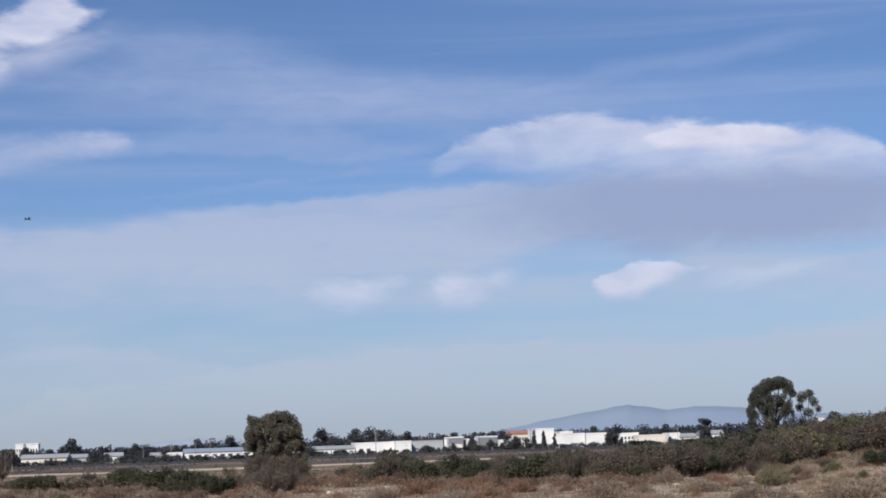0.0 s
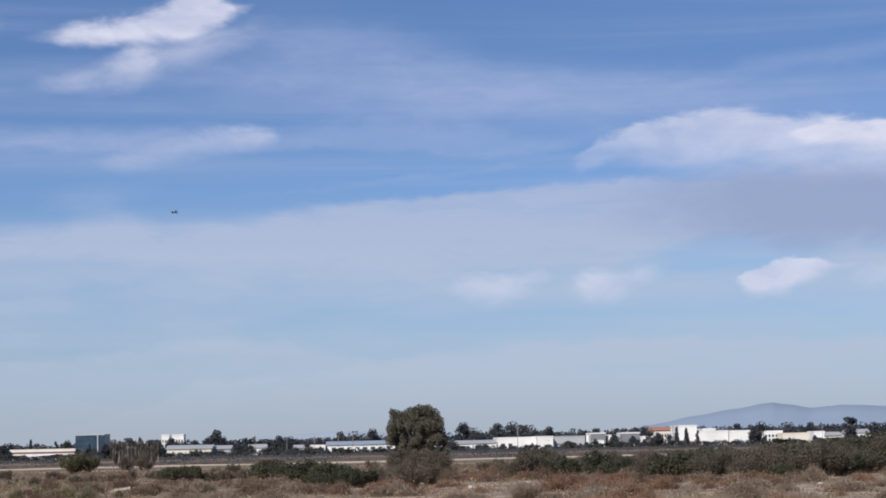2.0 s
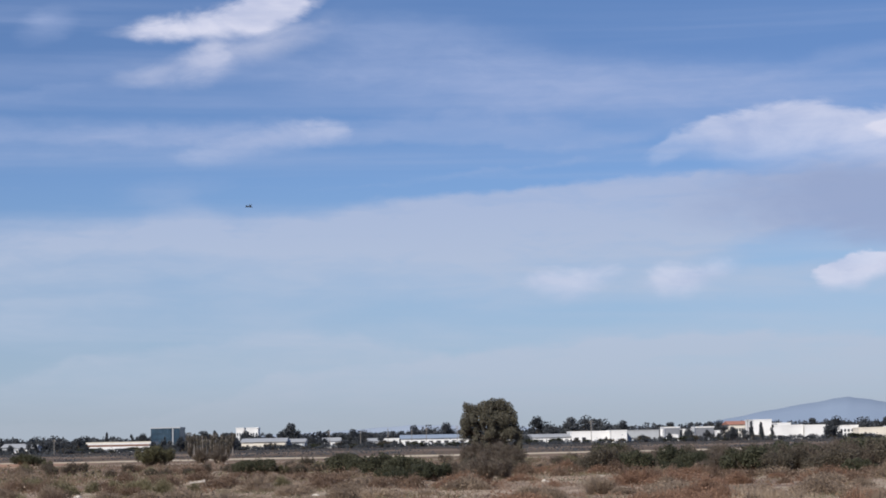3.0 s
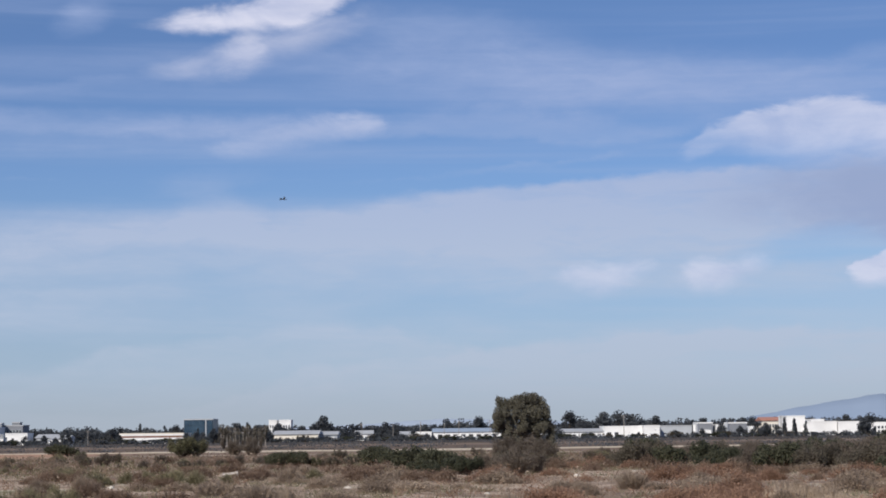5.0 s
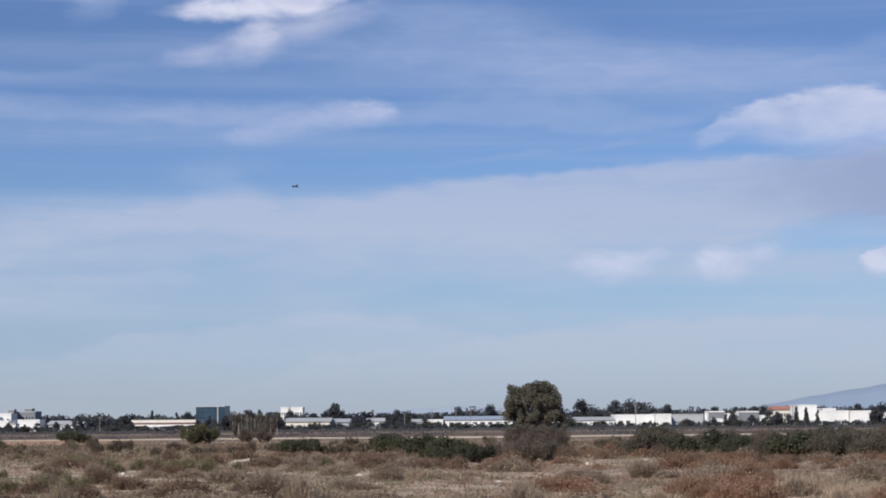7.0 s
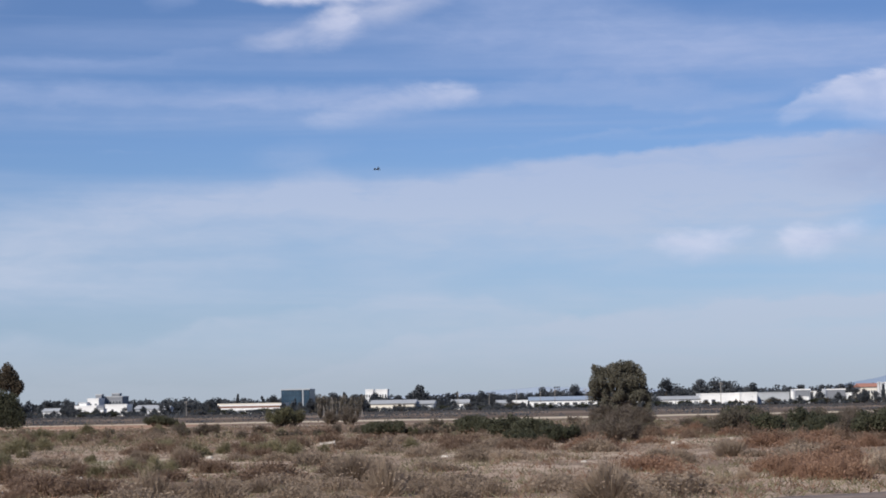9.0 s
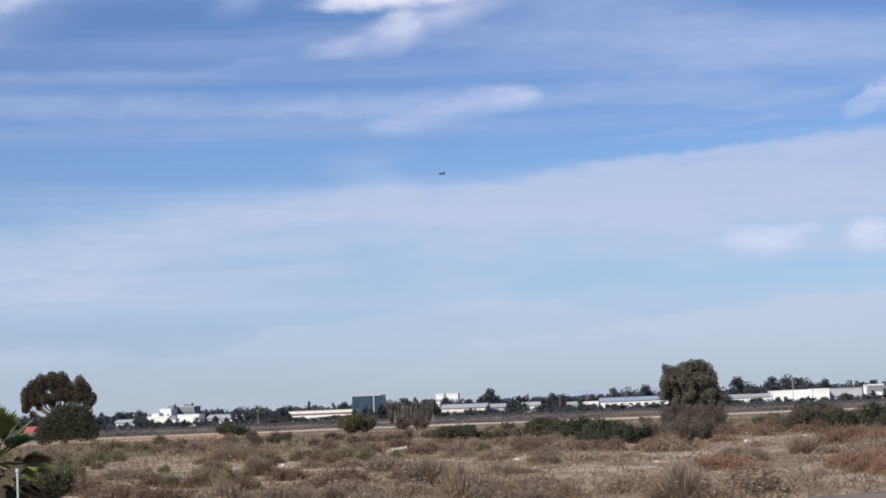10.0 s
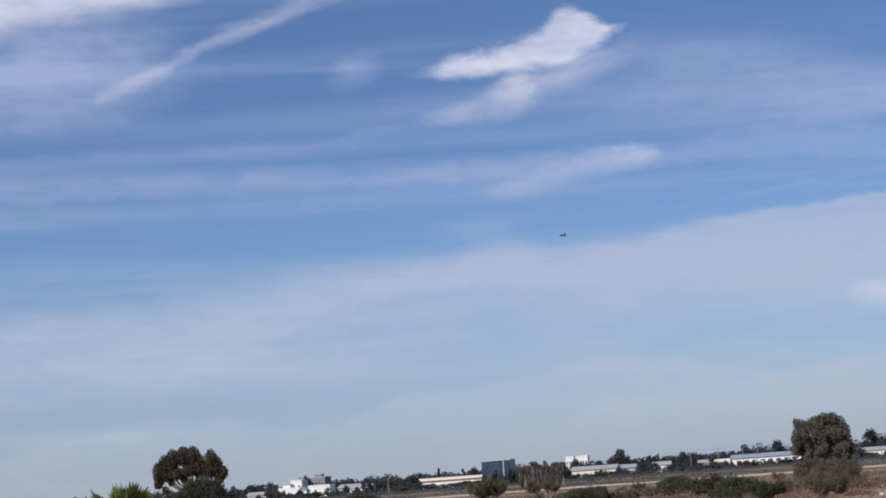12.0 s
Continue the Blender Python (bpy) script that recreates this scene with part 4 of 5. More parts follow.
def shrub_form(name, seed, width, height, leaf, twig, leaves, size, label, twigs=160, category="shrub", lobes=7, droop=0.0):
    """A shrub of stems that fan out from the root, with leaf sprays massed in uneven lobes."""
    ob = new(name)
    g = Geo(seed)
    r = g.rng
    ms = []
    for i in range(lobes):
        a, d = r.uniform(0, 2 * math.pi), math.sqrt(r.uniform(0, 1)) * 0.72 * width / 2
        s = width * r.uniform(0.06, 0.15)
        h = height * (r.uniform(0.6, 1.05) - 0.25 * (2 * d / width) ** 2) if i else height
        ms.append(((d * math.cos(a), d * math.sin(a), h * 0.66), (s, s * r.uniform(0.8, 1.2), h * 0.34)))
    tips = in_lobes(r, ms, twigs, 0.3)
    roots = np.stack([r.normal(0, width * 0.06, twigs), r.normal(0, width * 0.06, twigs), np.full(twigs, -0.05)], 1)
    g.blades(roots, tips + r.uniform(0, 0.16, (twigs, 1)) * np.array([[0, 0, height]]), 0.012 + 0.01 * width)
    part("stem", g, twig, ob)
    c = Geo(seed + 1)
    pts = in_lobes(c.rng, ms, leaves, 0.5)
    pts[:, 2] = np.maximum(pts[:, 2], 0.02)
    c.leaves(pts, size, 1.9, droop)
    part("foliage", c, leaf, ob)
    return tagged(ob, label, category)


def dome_form(name, seed, width, height, twig, stems, label, tips=2200, size=0.036, spread=0.72):
    """A low rounded shrub: a dense dome of fine upright stems with small seed heads at their tips."""
    ob = new(name)
    g = Geo(seed)
    r = g.rng
    ang, rad = r.uniform(0, 2 * math.pi, stems), np.sqrt(r.uniform(0, 1, stems))
    lump = 1 + 0.22 * np.sin(3 * ang + seed) + 0.12 * np.sin(7 * ang + 2 * seed)
    x, y = rad * np.cos(ang) * lump * width / 2, rad * np.sin(ang) * lump * width / 2
    top = height * np.sqrt(np.clip(1 - rad ** 2 * 0.96, 0, 1)) * r.uniform(0.62, 1.06, stems) * (1.0 + 0.25 * np.sin(5 * x / width + seed) * np.cos(6 * y / width))
    root = np.stack([x * spread, y * spread, np.full(stems, -0.05)], 1)
    tip = np.stack([x + r.normal(0, 0.04, stems), y + r.normal(0, 0.04, stems), top], 1)
    part("stem", g.blades(root, tip, 0.026), twig, ob)
    c = Geo(seed + 1)
    pick = c.rng.choice(stems, tips)
    pts = tip[pick] + (root[pick] - tip[pick]) * c.rng.uniform(-0.04, 0.6, (tips, 1))
    part("foliage", c.leaves(pts, size, 1.8), twig, ob)
    return tagged(ob, label, "shrub")


class Kind:
    """A kind of shrub in a few forms; sow() places the forms first, then copies of them."""

    def __init__(self, forms, height, group):
        self.forms, self.height, self.group, self.used, self.k = forms, height, group, set(), 0
        for f in forms:
            tagged(f, group=group)

    def sow(self, at, size, rnd, wide=1.0):
        size = (size * wide, size * wide, size)
        f = self.forms[self.k % len(self.forms)]
        self.k += 1
        if f in self.used:
            return copy_at(f, at, rnd.uniform(0, 360), size)
        self.used.add(f)
        place(f, at, rnd.uniform(0, 360), 1.0)
        f.scale = size
        return f


RUST = Kind([dome_form("rust_shrub", 300 + 5 * i, 1.5, 0.75, TWIG_RUST, 1500, "rust-brown dry flowering shrub on the open ground") for i in range(4)], 0.75, "rust shrubs")
GREYS = Kind([dome_form("grey_shrub", 340 + 5 * i, 1.3, 0.7, TWIG_GREY, 1100, "grey-brown leafless shrub on dry ground") for i in range(4)], 0.7, "grey shrubs")
BROWNS = Kind([dome_form("brown_shrub", 360 + 5 * i, 1.3, 0.75, TWIG_BROWN, 1000, "dark brown dry shrub on the open ground") for i in range(4)], 0.75, "brown shrubs")
OLIVES = Kind([dome_form("olive_shrub", 380 + 5 * i, 1.15, 1.0, LEAF_OLIVE, 1300, "olive-green shrub with yellowish upright shoots", 1800, 0.034, 0.32) for i in range(4)], 1.0, "olive shrubs")
VASES = Kind([dome_form("wand_shrub", 400 + 5 * i, 1.2, 1.0, TWIG_GREY, 1300, "grey-brown shrub with upright bare wands", 900, 0.03, 0.25) for i in range(3)], 1.0, "wand shrubs")
STRAWS = Kind([dome_form("straw_clump", 420 + 5 * i, 1.0, 0.6, TWIG_STRAW, 900, "pale straw-coloured clump of dry grass", 200) for i in range(3)], 0.6, "straw clumps")
GREENS = Kind([shrub_form("green_bush", 460 + 5 * i, 3.0, 1.6, LEAF_GREEN, TWIG_GREY, 8200, 0.068, "dense dark green bush in dry scrub", 300, "bush", 30) for i in range(3)], 1.6, "green bushes")
DARKS = Kind([shrub_form("dark_bush", 490 + 5 * i, 3.0, 1.6, LEAF_DARK, TWIG_GREY, 9000, 0.068, "compact blackish green bush", 300, "bush", 32) for i in range(2)], 1.6, "dark bushes")
THICKET = Kind([shrub_form("scrub_bush", 520 + 5 * i, 3.0, 2.0, LEAF_SCRUB, TWIG_BARE, 4600, 0.066, "tall grey-green scrub bush with bare stems", 900, "bush", 22) for i in range(4)], 2.0, "scrub bushes")
BARES = Kind([shrub_form("bare_bush", 560 + 5 * i, 3.0, 2.0, TWIG_BARE, TWIG_BARE, 3200, 0.05, "tall grey leafless bush", 1500, "bush", 20) for i in range(3)], 2.0, "bare bushes")
OLIVE_TALL = Kind([shrub_form("olive_bush", 590 + 5 * i, 3.0, 2.0, LEAF_SAGE, TWIG_BARE, 7500, 0.068, "tall yellowish green bush at the edge of the thicket", 500, "bush", 26) for i in range(2)], 2.0, "olive bushes")

rb = np.random.default_rng(77)


def sow_to(kind, az, foot, top, wide=1.15):
    """A bush whose foot lies foot degrees from eye level and whose top reaches top degrees."""
    d = far(foot)
    at = bear(az, d)
    h = EYE + d * math.tan(radians(top)) - at.z
    return kind.sow(at - Vector((0, 0, 0.04)), h / kind.height, rb, wide)


# the dark green bushes in the middle, with grey scrub round them
for k, a, f, t in [(GREENS, -1.85, -0.98, -0.36), (GREENS, -1.35, -1.02, -0.46), (GREENS, -0.75, -1.1, -0.34), (GREENS, -0.2, -1.14, -0.48), (GREENS, 0.2, -1.1, -0.52), (DARKS, 0.6, -1.22, -0.62), (DARKS, 0.35, -1.18, -0.7), (GREENS, -0.5, -1.2, -0.7), (DARKS, -0.4, -1.25, -0.85),
                   (GREENS, -4.5, -0.98, -0.5), (GREENS, -4.05, -0.98, -0.46), (OLIVE_TALL, -3.5, -0.98, -0.66), (BARES, -4.7, -0.95, -0.55), (THICKET, -3.0, -0.98, -0.62), (THICKET, -2.5, -0.98, -0.6),
                   (BARES, 1.4, -1.2, -0.55), (BARES, 2.0, -1.25, -0.45), (BARES, 2.6, -1.2, -0.55), (THICKET, 1.7, -1.05, -0.5), (THICKET, 3.0, -1.1, -0.62), (BARES, 3.5, -1.0, -0.75),
                   (OLIVE_TALL, -6.8, -0.66, -0.12), (OLIVE_TALL, -7.05, -0.68, -0.02), (GREENS, -10.4, -0.58, -0.2), (GREENS, -10.1, -0.58, -0.3), (OLIVE_TALL, -9.8, -0.72, -0.42), (BARES, -9.2, -0.85, -0.45),
                   (GREENS, 12.15, -1.28, -0.75), (BARES, 17.2, -1.12, -0.75), (DARKS, 19.0, -1.0, -0.5), (DARKS, 18.5, -1.02, -0.55), (BARES, 15.3, -1.2, -0.7)]:
    sow_to(k, a, f, t)
# the thicket that thickens to the right
for i, a in enumerate(np.arange(4.6, 20.2, 0.2)):
    top = np.interp(a, [4.6, 5.8, 7.5, 9.1, 11, 13.5, 15, 16, 17, 18, 20], [-0.7, -0.4, -0.45, -0.42, -0.3, -0.18, 0.0, 0.05, 0.15, 0.5, 0.5])
    foot = np.interp(a, [4.6, 7, 9, 11, 14, 16.2, 17.3, 20], [-1.0, -1.08, -1.18, -1.22, -1.1, -0.98, -0.72, -0.52])
    kinds = (THICKET, BARES, BARES, THICKET, BARES, DARKS, BARES, GREENS) if a < 15.8 else (OLIVE_TALL, THICKET, BARES, OLIVE_TALL, BARES, THICKET)
    sow_to(kinds[i % len(kinds)], a + rb.uniform(-0.15, 0.15), foot + rb.uniform(-0.05, 0.1), top + rb.choice([0.06, 0.0, -0.12, -0.3]))
    if i % 2 and a > 8:
        sow_to(THICKET if i % 4 == 1 else BARES, a + rb.uniform(-0.2, 0.2), foot + 0.25, top + rb.uniform(-0.1, 0.05))
for k, a, f, t in [(THICKET, 4.9, -1.05, -0.5), (THICKET, 5.3, -1.08, -0.26), (THICKET, 5.7, -1.05, -0.2), (GREENS, 5.5, -1.0, -0.22), (THICKET, 6.1, -1.05, -0.45), (BARES, 6.6, -1.0, -0.55), (DARKS, 7.3, -1.05, -0.28), (THICKET, 7.6, -1.05, -0.3), (DARKS, 7.9, -1.1, -0.5),
                   (BARES, 8.4, -1.1, -0.3), (BARES, 8.9, -1.12, -0.3), (BARES, 9.4, -1.12, -0.28), (DARKS, 10.0, -1.12, -0.22), (THICKET, 10.5, -1.2, -0.4), (BARES, 4.3, -1.0, -0.62), (OLIVE_TALL, -15.5, -2.25, -1.0), (OLIVE_TALL, -15.1, -1.9, -1.15), (OLIVE_TALL, -14.6, -1.6, -1.1)]:
    sow_to(k, a, f, t, 1.0)
# loose grey scrub over the middle ground
for a in np.arange(-12.5, 6.5, 0.36):
    f = rb.uniform(-1.0, -0.72)
    sow_to(BARES if rb.uniform() < 0.65 else THICKET, a + rb.uniform(-0.3, 0.3), f, f + rb.uniform(0.12, 0.34))
for a, f, t in [(1.5, -0.8, -0.35), (2.0, -0.78, -0.3), (2.5, -0.8, -0.35), (2.9, -0.82, -0.45), (-5.7, -0.6, -0.15), (-5.2, -0.62, -0.2), (1.8, -0.74, -0.12), (2.4, -0.74, -0.08), (2.8, -0.76, -0.2)]:
    sow_to(BARES, a, f, t)
# slim pale-stemmed saplings in front of the town, with bare scrub at their feet
PALE_BARK = material("pale_bark", [(0.2, (0.24, 0.21, 0.185)), (0.8, (0.38, 0.34, 0.30))], 1.5, 0.9, 0.3, 8.0)


def sapling(seed):
    ob = new("sapling")
    r = np.random.default_rng(seed)
    t = Geo(seed)
    lean = r.uniform(-0.3, 0.3)
    t.tube([(0, 0, -0.2), (lean * 0.5, 0, 3.2), (lean, 0, 6.6)], [0.13, 0.1, 0.04], 6)
    for i in range(7):
        z, a = r.uniform(2.6, 6.0), r.uniform(0, 6.28)
        q = (lean + 0.9 * math.cos(a), 0.9 * math.sin(a), z + 1.0)
        t.tube([(lean * z / 6.6, 0, z), q], [0.05, 0.02], 4)
    part("trunk", t, PALE_BARK, ob)
    c = Geo(seed + 1)
    masses = [((lean + r.uniform(-0.7, 0.7), r.uniform(-0.6, 0.6), r.uniform(1.6, 6.7)), (0.38, 0.4, 0.7)) for i in range(16)]
    part("crown", c.leaves(in_lobes(c.rng, masses, 800, 0.4), 0.15, 1.8, 0.2), LEAF_SCRUB, ob)
    return tagged(ob, "slim sapling with a pale trunk and thin crown", "tree", "saplings before the town")


SAPLINGS = [sapling(811), sapling(821), sapling(831)]
for i, a in enumerate(np.arange(-6.05, -4.85, 0.085)):
    at = bear(a + rb.uniform(-0.03, 0.03), rb.uniform(560, 640))
    size = (EYE + 600 * math.tan(radians(rb.uniform(0.14, 0.31))) - at.z) / 7.2
    place(SAPLINGS[i], at, rb.uniform(0, 360), size) if i < 3 else copy_at(SAPLINGS[i % 3], at, rb.uniform(0, 360), size)
    if i % 2:
        sow_to(BARES, a, -0.42, rb.uniform(-0.2, -0.02), rb.uniform(0.3, 0.5))
# rust shrubs close to the road
for a, f, t in [(7.2, -2.1, -1.36), (7.7, -2.05, -1.24), (8.1, -2.05, -1.27), (8.5, -2.1, -1.4), (7.5, -2.3, -1.55), (8.2, -2.3, -1.5), (6.75, -2.25, -1.75), (11.9, -2.3, -1.6), (12.6, -2.0, -1.5), (13.3, -2.2, -1.7), (1.2, -2.4, -2.0), (-0.2, -2.5, -2.1), (14.2, -1.3, -1.02), (14.4, -1.35, -1.1), (13.6, -1.75, -1.5), (6.2, -1.3, -1.12), (5.8, -1.32, -1.15), (3.9, -1.4, -1.22)]:
    sow_to(RUST, a, f, t, 1.0)
for a, f, t in [(9.1, -2.15, -1.48), (9.55, -2.15, -1.34), (9.95, -2.15, -1.5), (10.5, -2.2, -1.62), (11.2, -2.25, -1.7), (5.6, -2.3, -1.9), (4.8, -2.4, -2.0), (4.0, -2.5, -2.1), (3.1, -2.4, -2.05), (2.0, -2.5, -2.1)]:
    sow_to(STRAWS, a, f, t)
# olive shoots on the lower left ground
for a, f, t in [(-11.1, -1.9, -1.32), (-10.5, -1.95, -1.3), (-10.1, -1.9, -1.4), (-12.0, -1.9, -1.4), (-14.6, -1.7, -1.1), (-15.2, -1.8, -1.1), (-15.6, -2.1, -1.2), (-14.0, -1.3, -1.0), (-13.4, -1.0, -0.75), (-12.4, -1.0, -0.75), (-11.8, -1.05, -0.8), (-8.0, -1.25, -0.9), (-8.6, -1.3, -0.95)]:
    sow_to(OLIVES, a, f, t)
# scattered low shrubs
for i in range(300):
    a = rb.uniform(-19.5, 20)
    r_ = 33 * (240 / 33) ** (rb.uniform(0, 1) ** 1.25)
    at = bear(a, r_)
    if 4.0 < a < 9.5 and r_ < 43:
        continue
    patchy = noise.noise(Vector((at.x * 0.06, at.y * 0.03, 5.0)))
    k = (RUST if a > -3 else BROWNS) if patchy > 0.22 else VASES if i % 5 == 0 else GREYS if patchy > -0.05 else OLIVES if a < -3 or rb.uniform() < 0.4 else STRAWS
    k.sow(at - Vector((0, 0, 0.03)), rb.uniform(0.25, 0.62) * (1 + r_ / 250), rb, rb.uniform(1.2, 2.3))


# brown shrubs in loose drifts over the middle ground
for i in range(210):
    a = rb.uniform(-19.5, 20)
    at = bear(a, 72 * (200 / 72) ** rb.uniform(0, 1))
    if noise.noise(Vector((at.x * 0.07, at.y * 0.025, 21.0))) > -0.05:
        BROWNS.sow(at - Vector((0, 0, 0.05)), rb.uniform(0.35, 0.8) * (0.8 + math.hypot(at.x, at.y) / 260), rb, rb.uniform(0.9, 1.9))


def build_grass(name, label, mat, count, height, lean, width, seed, field, near=30, beyond=190):
    """Uncountable dry grass: bundles of blades over the open ground."""
    g = Geo(seed)
    r = g.rng
    az = np.radians(r.uniform(-20, 20.5, count))
    d = near * (beyond / near) ** r.uniform(0, 1, count)
    x, y = d * np.sin(az), d * np.cos(az)
    keep = np.array([noise.noise(Vector((a * 0.10, b * 0.05, field))) + r.uniform(-0.35, 0.35) > 0 and not on_road(a, b) for a, b in zip(x, y)])
    x, y, d = x[keep], y[keep], d[keep]
    z = np.array([gz(a, b) for a, b in zip(x, y)])
    k = 9
    root = np.repeat(np.stack([x, y, z - 0.02], 1), k, 0)
    grow = np.repeat(1 + d / 160, k)[:, None]
    root[:, :2] += r.normal(0, 0.09, (len(root), 2)) * grow
    tip = root + np.stack([r.normal(0, lean, len(root)), r.normal(0, lean, len(root)), height * r.uniform(0.4, 1.2, len(root))], 1) * grow
    g.blades(root, tip, np.repeat(width * (1 + d / 60), k))
    ob = new(name, g.mesh(name, mat))
    tagged(ob, label, "grass", kind="stuff")


ROAD_P, ROAD_D, ROAD_N = Vector((2.85, 32.55)), Vector((0.66, 0.751)), Vector((0.751, -0.66))


def on_road(x, y):
    q = Vector((x, y)) - ROAD_P
    return -0.1 < q.dot(ROAD_N) < 7.0 and q.dot(ROAD_D) < 9


build_grass("dry_grass", "pale dry grass over the scrubland", GRASS_TAN, 9000, 0.09, 0.09, 0.008, 901, 2.0)
build_grass("brown_grass", "brown dead grass and twigs", TWIG_GREY, 9000, 0.10, 0.10, 0.009, 902, 7.0)
build_grass("rust_grass", "rust-coloured low dead growth", TWIG_RUST, 3000, 0.14, 0.12, 0.016, 903, 12.0)
build_grass("green_grass", "thin olive green weeds", LEAF_OLIVE, 6000, 0.12, 0.09, 0.018, 904, 17.0)


def build_road():
    ss, ts = np.arange(-34, 8.6, 0.7), np.linspace(0, 6.5, 8)
    verts, faces = [], []
    for s in ss:
        for t in ts:
            q = ROAD_P + ROAD_D * s + ROAD_N * (t + (0.18 * noise.noise(Vector((s * 0.8, t, 0))) if t in (ts[0], ts[-1]) else 0))
            verts.append((q.x, q.y, gz(q.x, q.y) + 0.035))
    k = len(ts)
    faces = [(i * k + j, i * k + j + 1, (i + 1) * k + j + 1, (i + 1) * k + j) for i in range(len(ss) - 1) for j in range(k - 1)]
    g = Geo().put(verts, faces)
    me = g.mesh("road", material("asphalt", [(0.2, (0.17, 0.13, 0.105)), (0.8, (0.25, 0.195, 0.16))], 1.2, 0.9, 0.4, 20.0), True)
    ob = new("road", me)
    m = ob.modifiers.new("thickness", "SOLIDIFY")
    m.thickness, m.offset = 0.1, -1
    tagged(ob, "worn brown dusty track with ragged edges", "road", kind="structure")


build_road()

def build_brush(name, label, mat, count, low, high, seed, field, size=0.068):
    """Uncountable low brush on the middle ground: ragged clumps of sprays."""
    g = Geo(seed)
    r = g.rng
    az = np.radians(r.uniform(-20, 20.5, count))
    d = low * (high / low) ** r.uniform(0, 1, count)
    x, y = d * np.sin(az), d * np.cos(az)
    bare = (np.abs(y - 412) < 24) & (r.uniform(0, 1, count) < 0.75)
    keep = np.array([noise.noise(Vector((a * 0.05, b * 0.02, field))) + r.uniform(-0.3, 0.3) > 0 for a, b in zip(x, y)]) & ~bare
    x, y, d = x[keep], y[keep], d[keep]
    z = np.array([gz(a, b) for a, b in zip(x, y)])
    k = 34
    grow = np.repeat(0.30 + d / 240, k)[:, None]
    tall = np.repeat(r.uniform(0.25, 1.0, len(d)) ** 1.8, k)
    c = np.repeat(np.stack([x, y, z], 1), k, 0)
    n_ = len(c)
    c += np.stack([r.normal(0, 0.6, n_), r.normal(0, 0.5, n_), np.abs(r.normal(0, 0.36, n_)) * tall], 1) * grow
    s = Geo(seed + 1)
    s.leaves(c, np.repeat(0.012 + size * d / 200, k)[:, None], 2.2)
    tagged(new(name, s.mesh(name, mat)), label, "brush", kind="stuff")


build_brush("brown_brush", "low brown brush over the middle ground", TWIG_BROWN, 3200, 110, 300, 931, 3.0)
build_brush("dark_brush", "low olive brush over the middle ground", LEAF_SAGE, 2200, 110, 310, 941, 9.0)
build_brush("pale_brush", "pale dry brush over the middle ground", TWIG_GREY, 2000, 80, 290, 951, 15.0)
build_brush("far_brush", "thin dark brush beyond the pale strip", LEAF_FAR_HAZED, 1300, 440, 900, 971, 5.0, 0.07)
# dark hedges and bushes at the foot of the buildings
for a in np.arange(-19, 17.5, 0.34):
    at = bear(a + rb.uniform(-0.15, 0.15), rb.uniform(925, 955))
    (DARKS if rb.uniform() < 0.6 else THICKET).sow(at, rb.uniform(0.6, 1.7), rb, rb.uniform(1.2, 2.2))

# ---- palm ----
PALM_GREEN = foliage("palm_leaf", (0.09, 0.115, 0.03), (0.165, 0.19, 0.055), (0.29, 0.30, 0.11), 2.0)
PALM_DRY = foliage("dry_palm_leaf", (0.04, 0.035, 0.022), (0.07, 0.058, 0.036), (0.12, 0.098, 0.062), 2.0)


def fan_leaf(az, rise, reach, mat, parent, seed, span=0.62):
    g = Geo(seed)
    r = g.rng
    out = Vector((math.cos(az), math.sin(az), 0))
    stem = (out * math.cos(rise) + Vector((0, 0, math.sin(rise)))) * reach
    side = out.cross(Vector((0, 0, 1))).normalized()
    g.tube([(0, 0, 0), stem * 0.5 + Vector((0, 0, 0.03)), stem], [0.022, 0.016, 0.012], 5)
    forward = stem.normalized()
    up = side.cross(forward).normalized()
    twist = Matrix.Rotation(r.uniform(-0.9, 0.9), 3, forward)
    side, up = twist @ side, twist @ up
    k = 15
    for i in range(k):
        a = (i / (k - 1) - 0.5) * 1.7
        d = (forward * math.cos(a) + side * math.sin(a)).normalized()
        length = span * (1 - 0.16 * abs(a)) * r.uniform(0.88, 1.06)
        w = 0.05
        s = d.cross(up).normalized()
        m = stem + d * length * 0.5 + up * 0.04
        e = stem + d * length + Vector((0, 0, -0.05 * length)) + up * 0.05
        fold = up * 0.02
        g.put([stem[:], (m - s * w)[:], (m + fold)[:], (m + s * w)[:], e[:]], [(0, 1, 2), (0, 2, 3), (1, 4, 2), (2, 4, 3)])
    part("frond", g, mat, parent)


def build_palm(at):
    ob = new("palm")
    ob.location = at
    r = np.random.default_rng(3)
    t = Geo(4)
    t.tube([(0, 0, -0.1), (0, 0, 0.3), (0.02, 0, 0.8), (0.02, 0, 1.2)], [0.2, 0.19, 0.16, 0.09], 10)
    part("trunk", t, BARK, ob)
    top = new("crown_base", Geo().tube([(0, 0, -0.1), (0, 0, 0.12)], [0.1, 0.05], 8).mesh("crown_base", BARK))
    top.parent = ob
    top.location = (0.02, 0, 1.18)
    for i in range(24):
        rise = radians(80 - 5.6 * i + r.uniform(-9, 9))
        fan_leaf(i * 2.4 + r.uniform(-0.3, 0.3), rise, 0.34 + 0.006 * i, PALM_GREEN if i < 17 and i != 13 else PALM_DRY, top, 700 + i, r.uniform(0.38, 0.5))
    for i in range(16):
        fan_leaf(i * 2.4 + 1.0, radians(-15 - 4 * i + r.uniform(-8, 8)), 0.36, PALM_DRY if i % 3 else PALM_GREEN, top, 760 + i, r.uniform(0.36, 0.46))
    tagged(ob, "young fan palm with bright green fronds and dry lower leaves", "palm")


build_palm(bear(-16.85, 27))


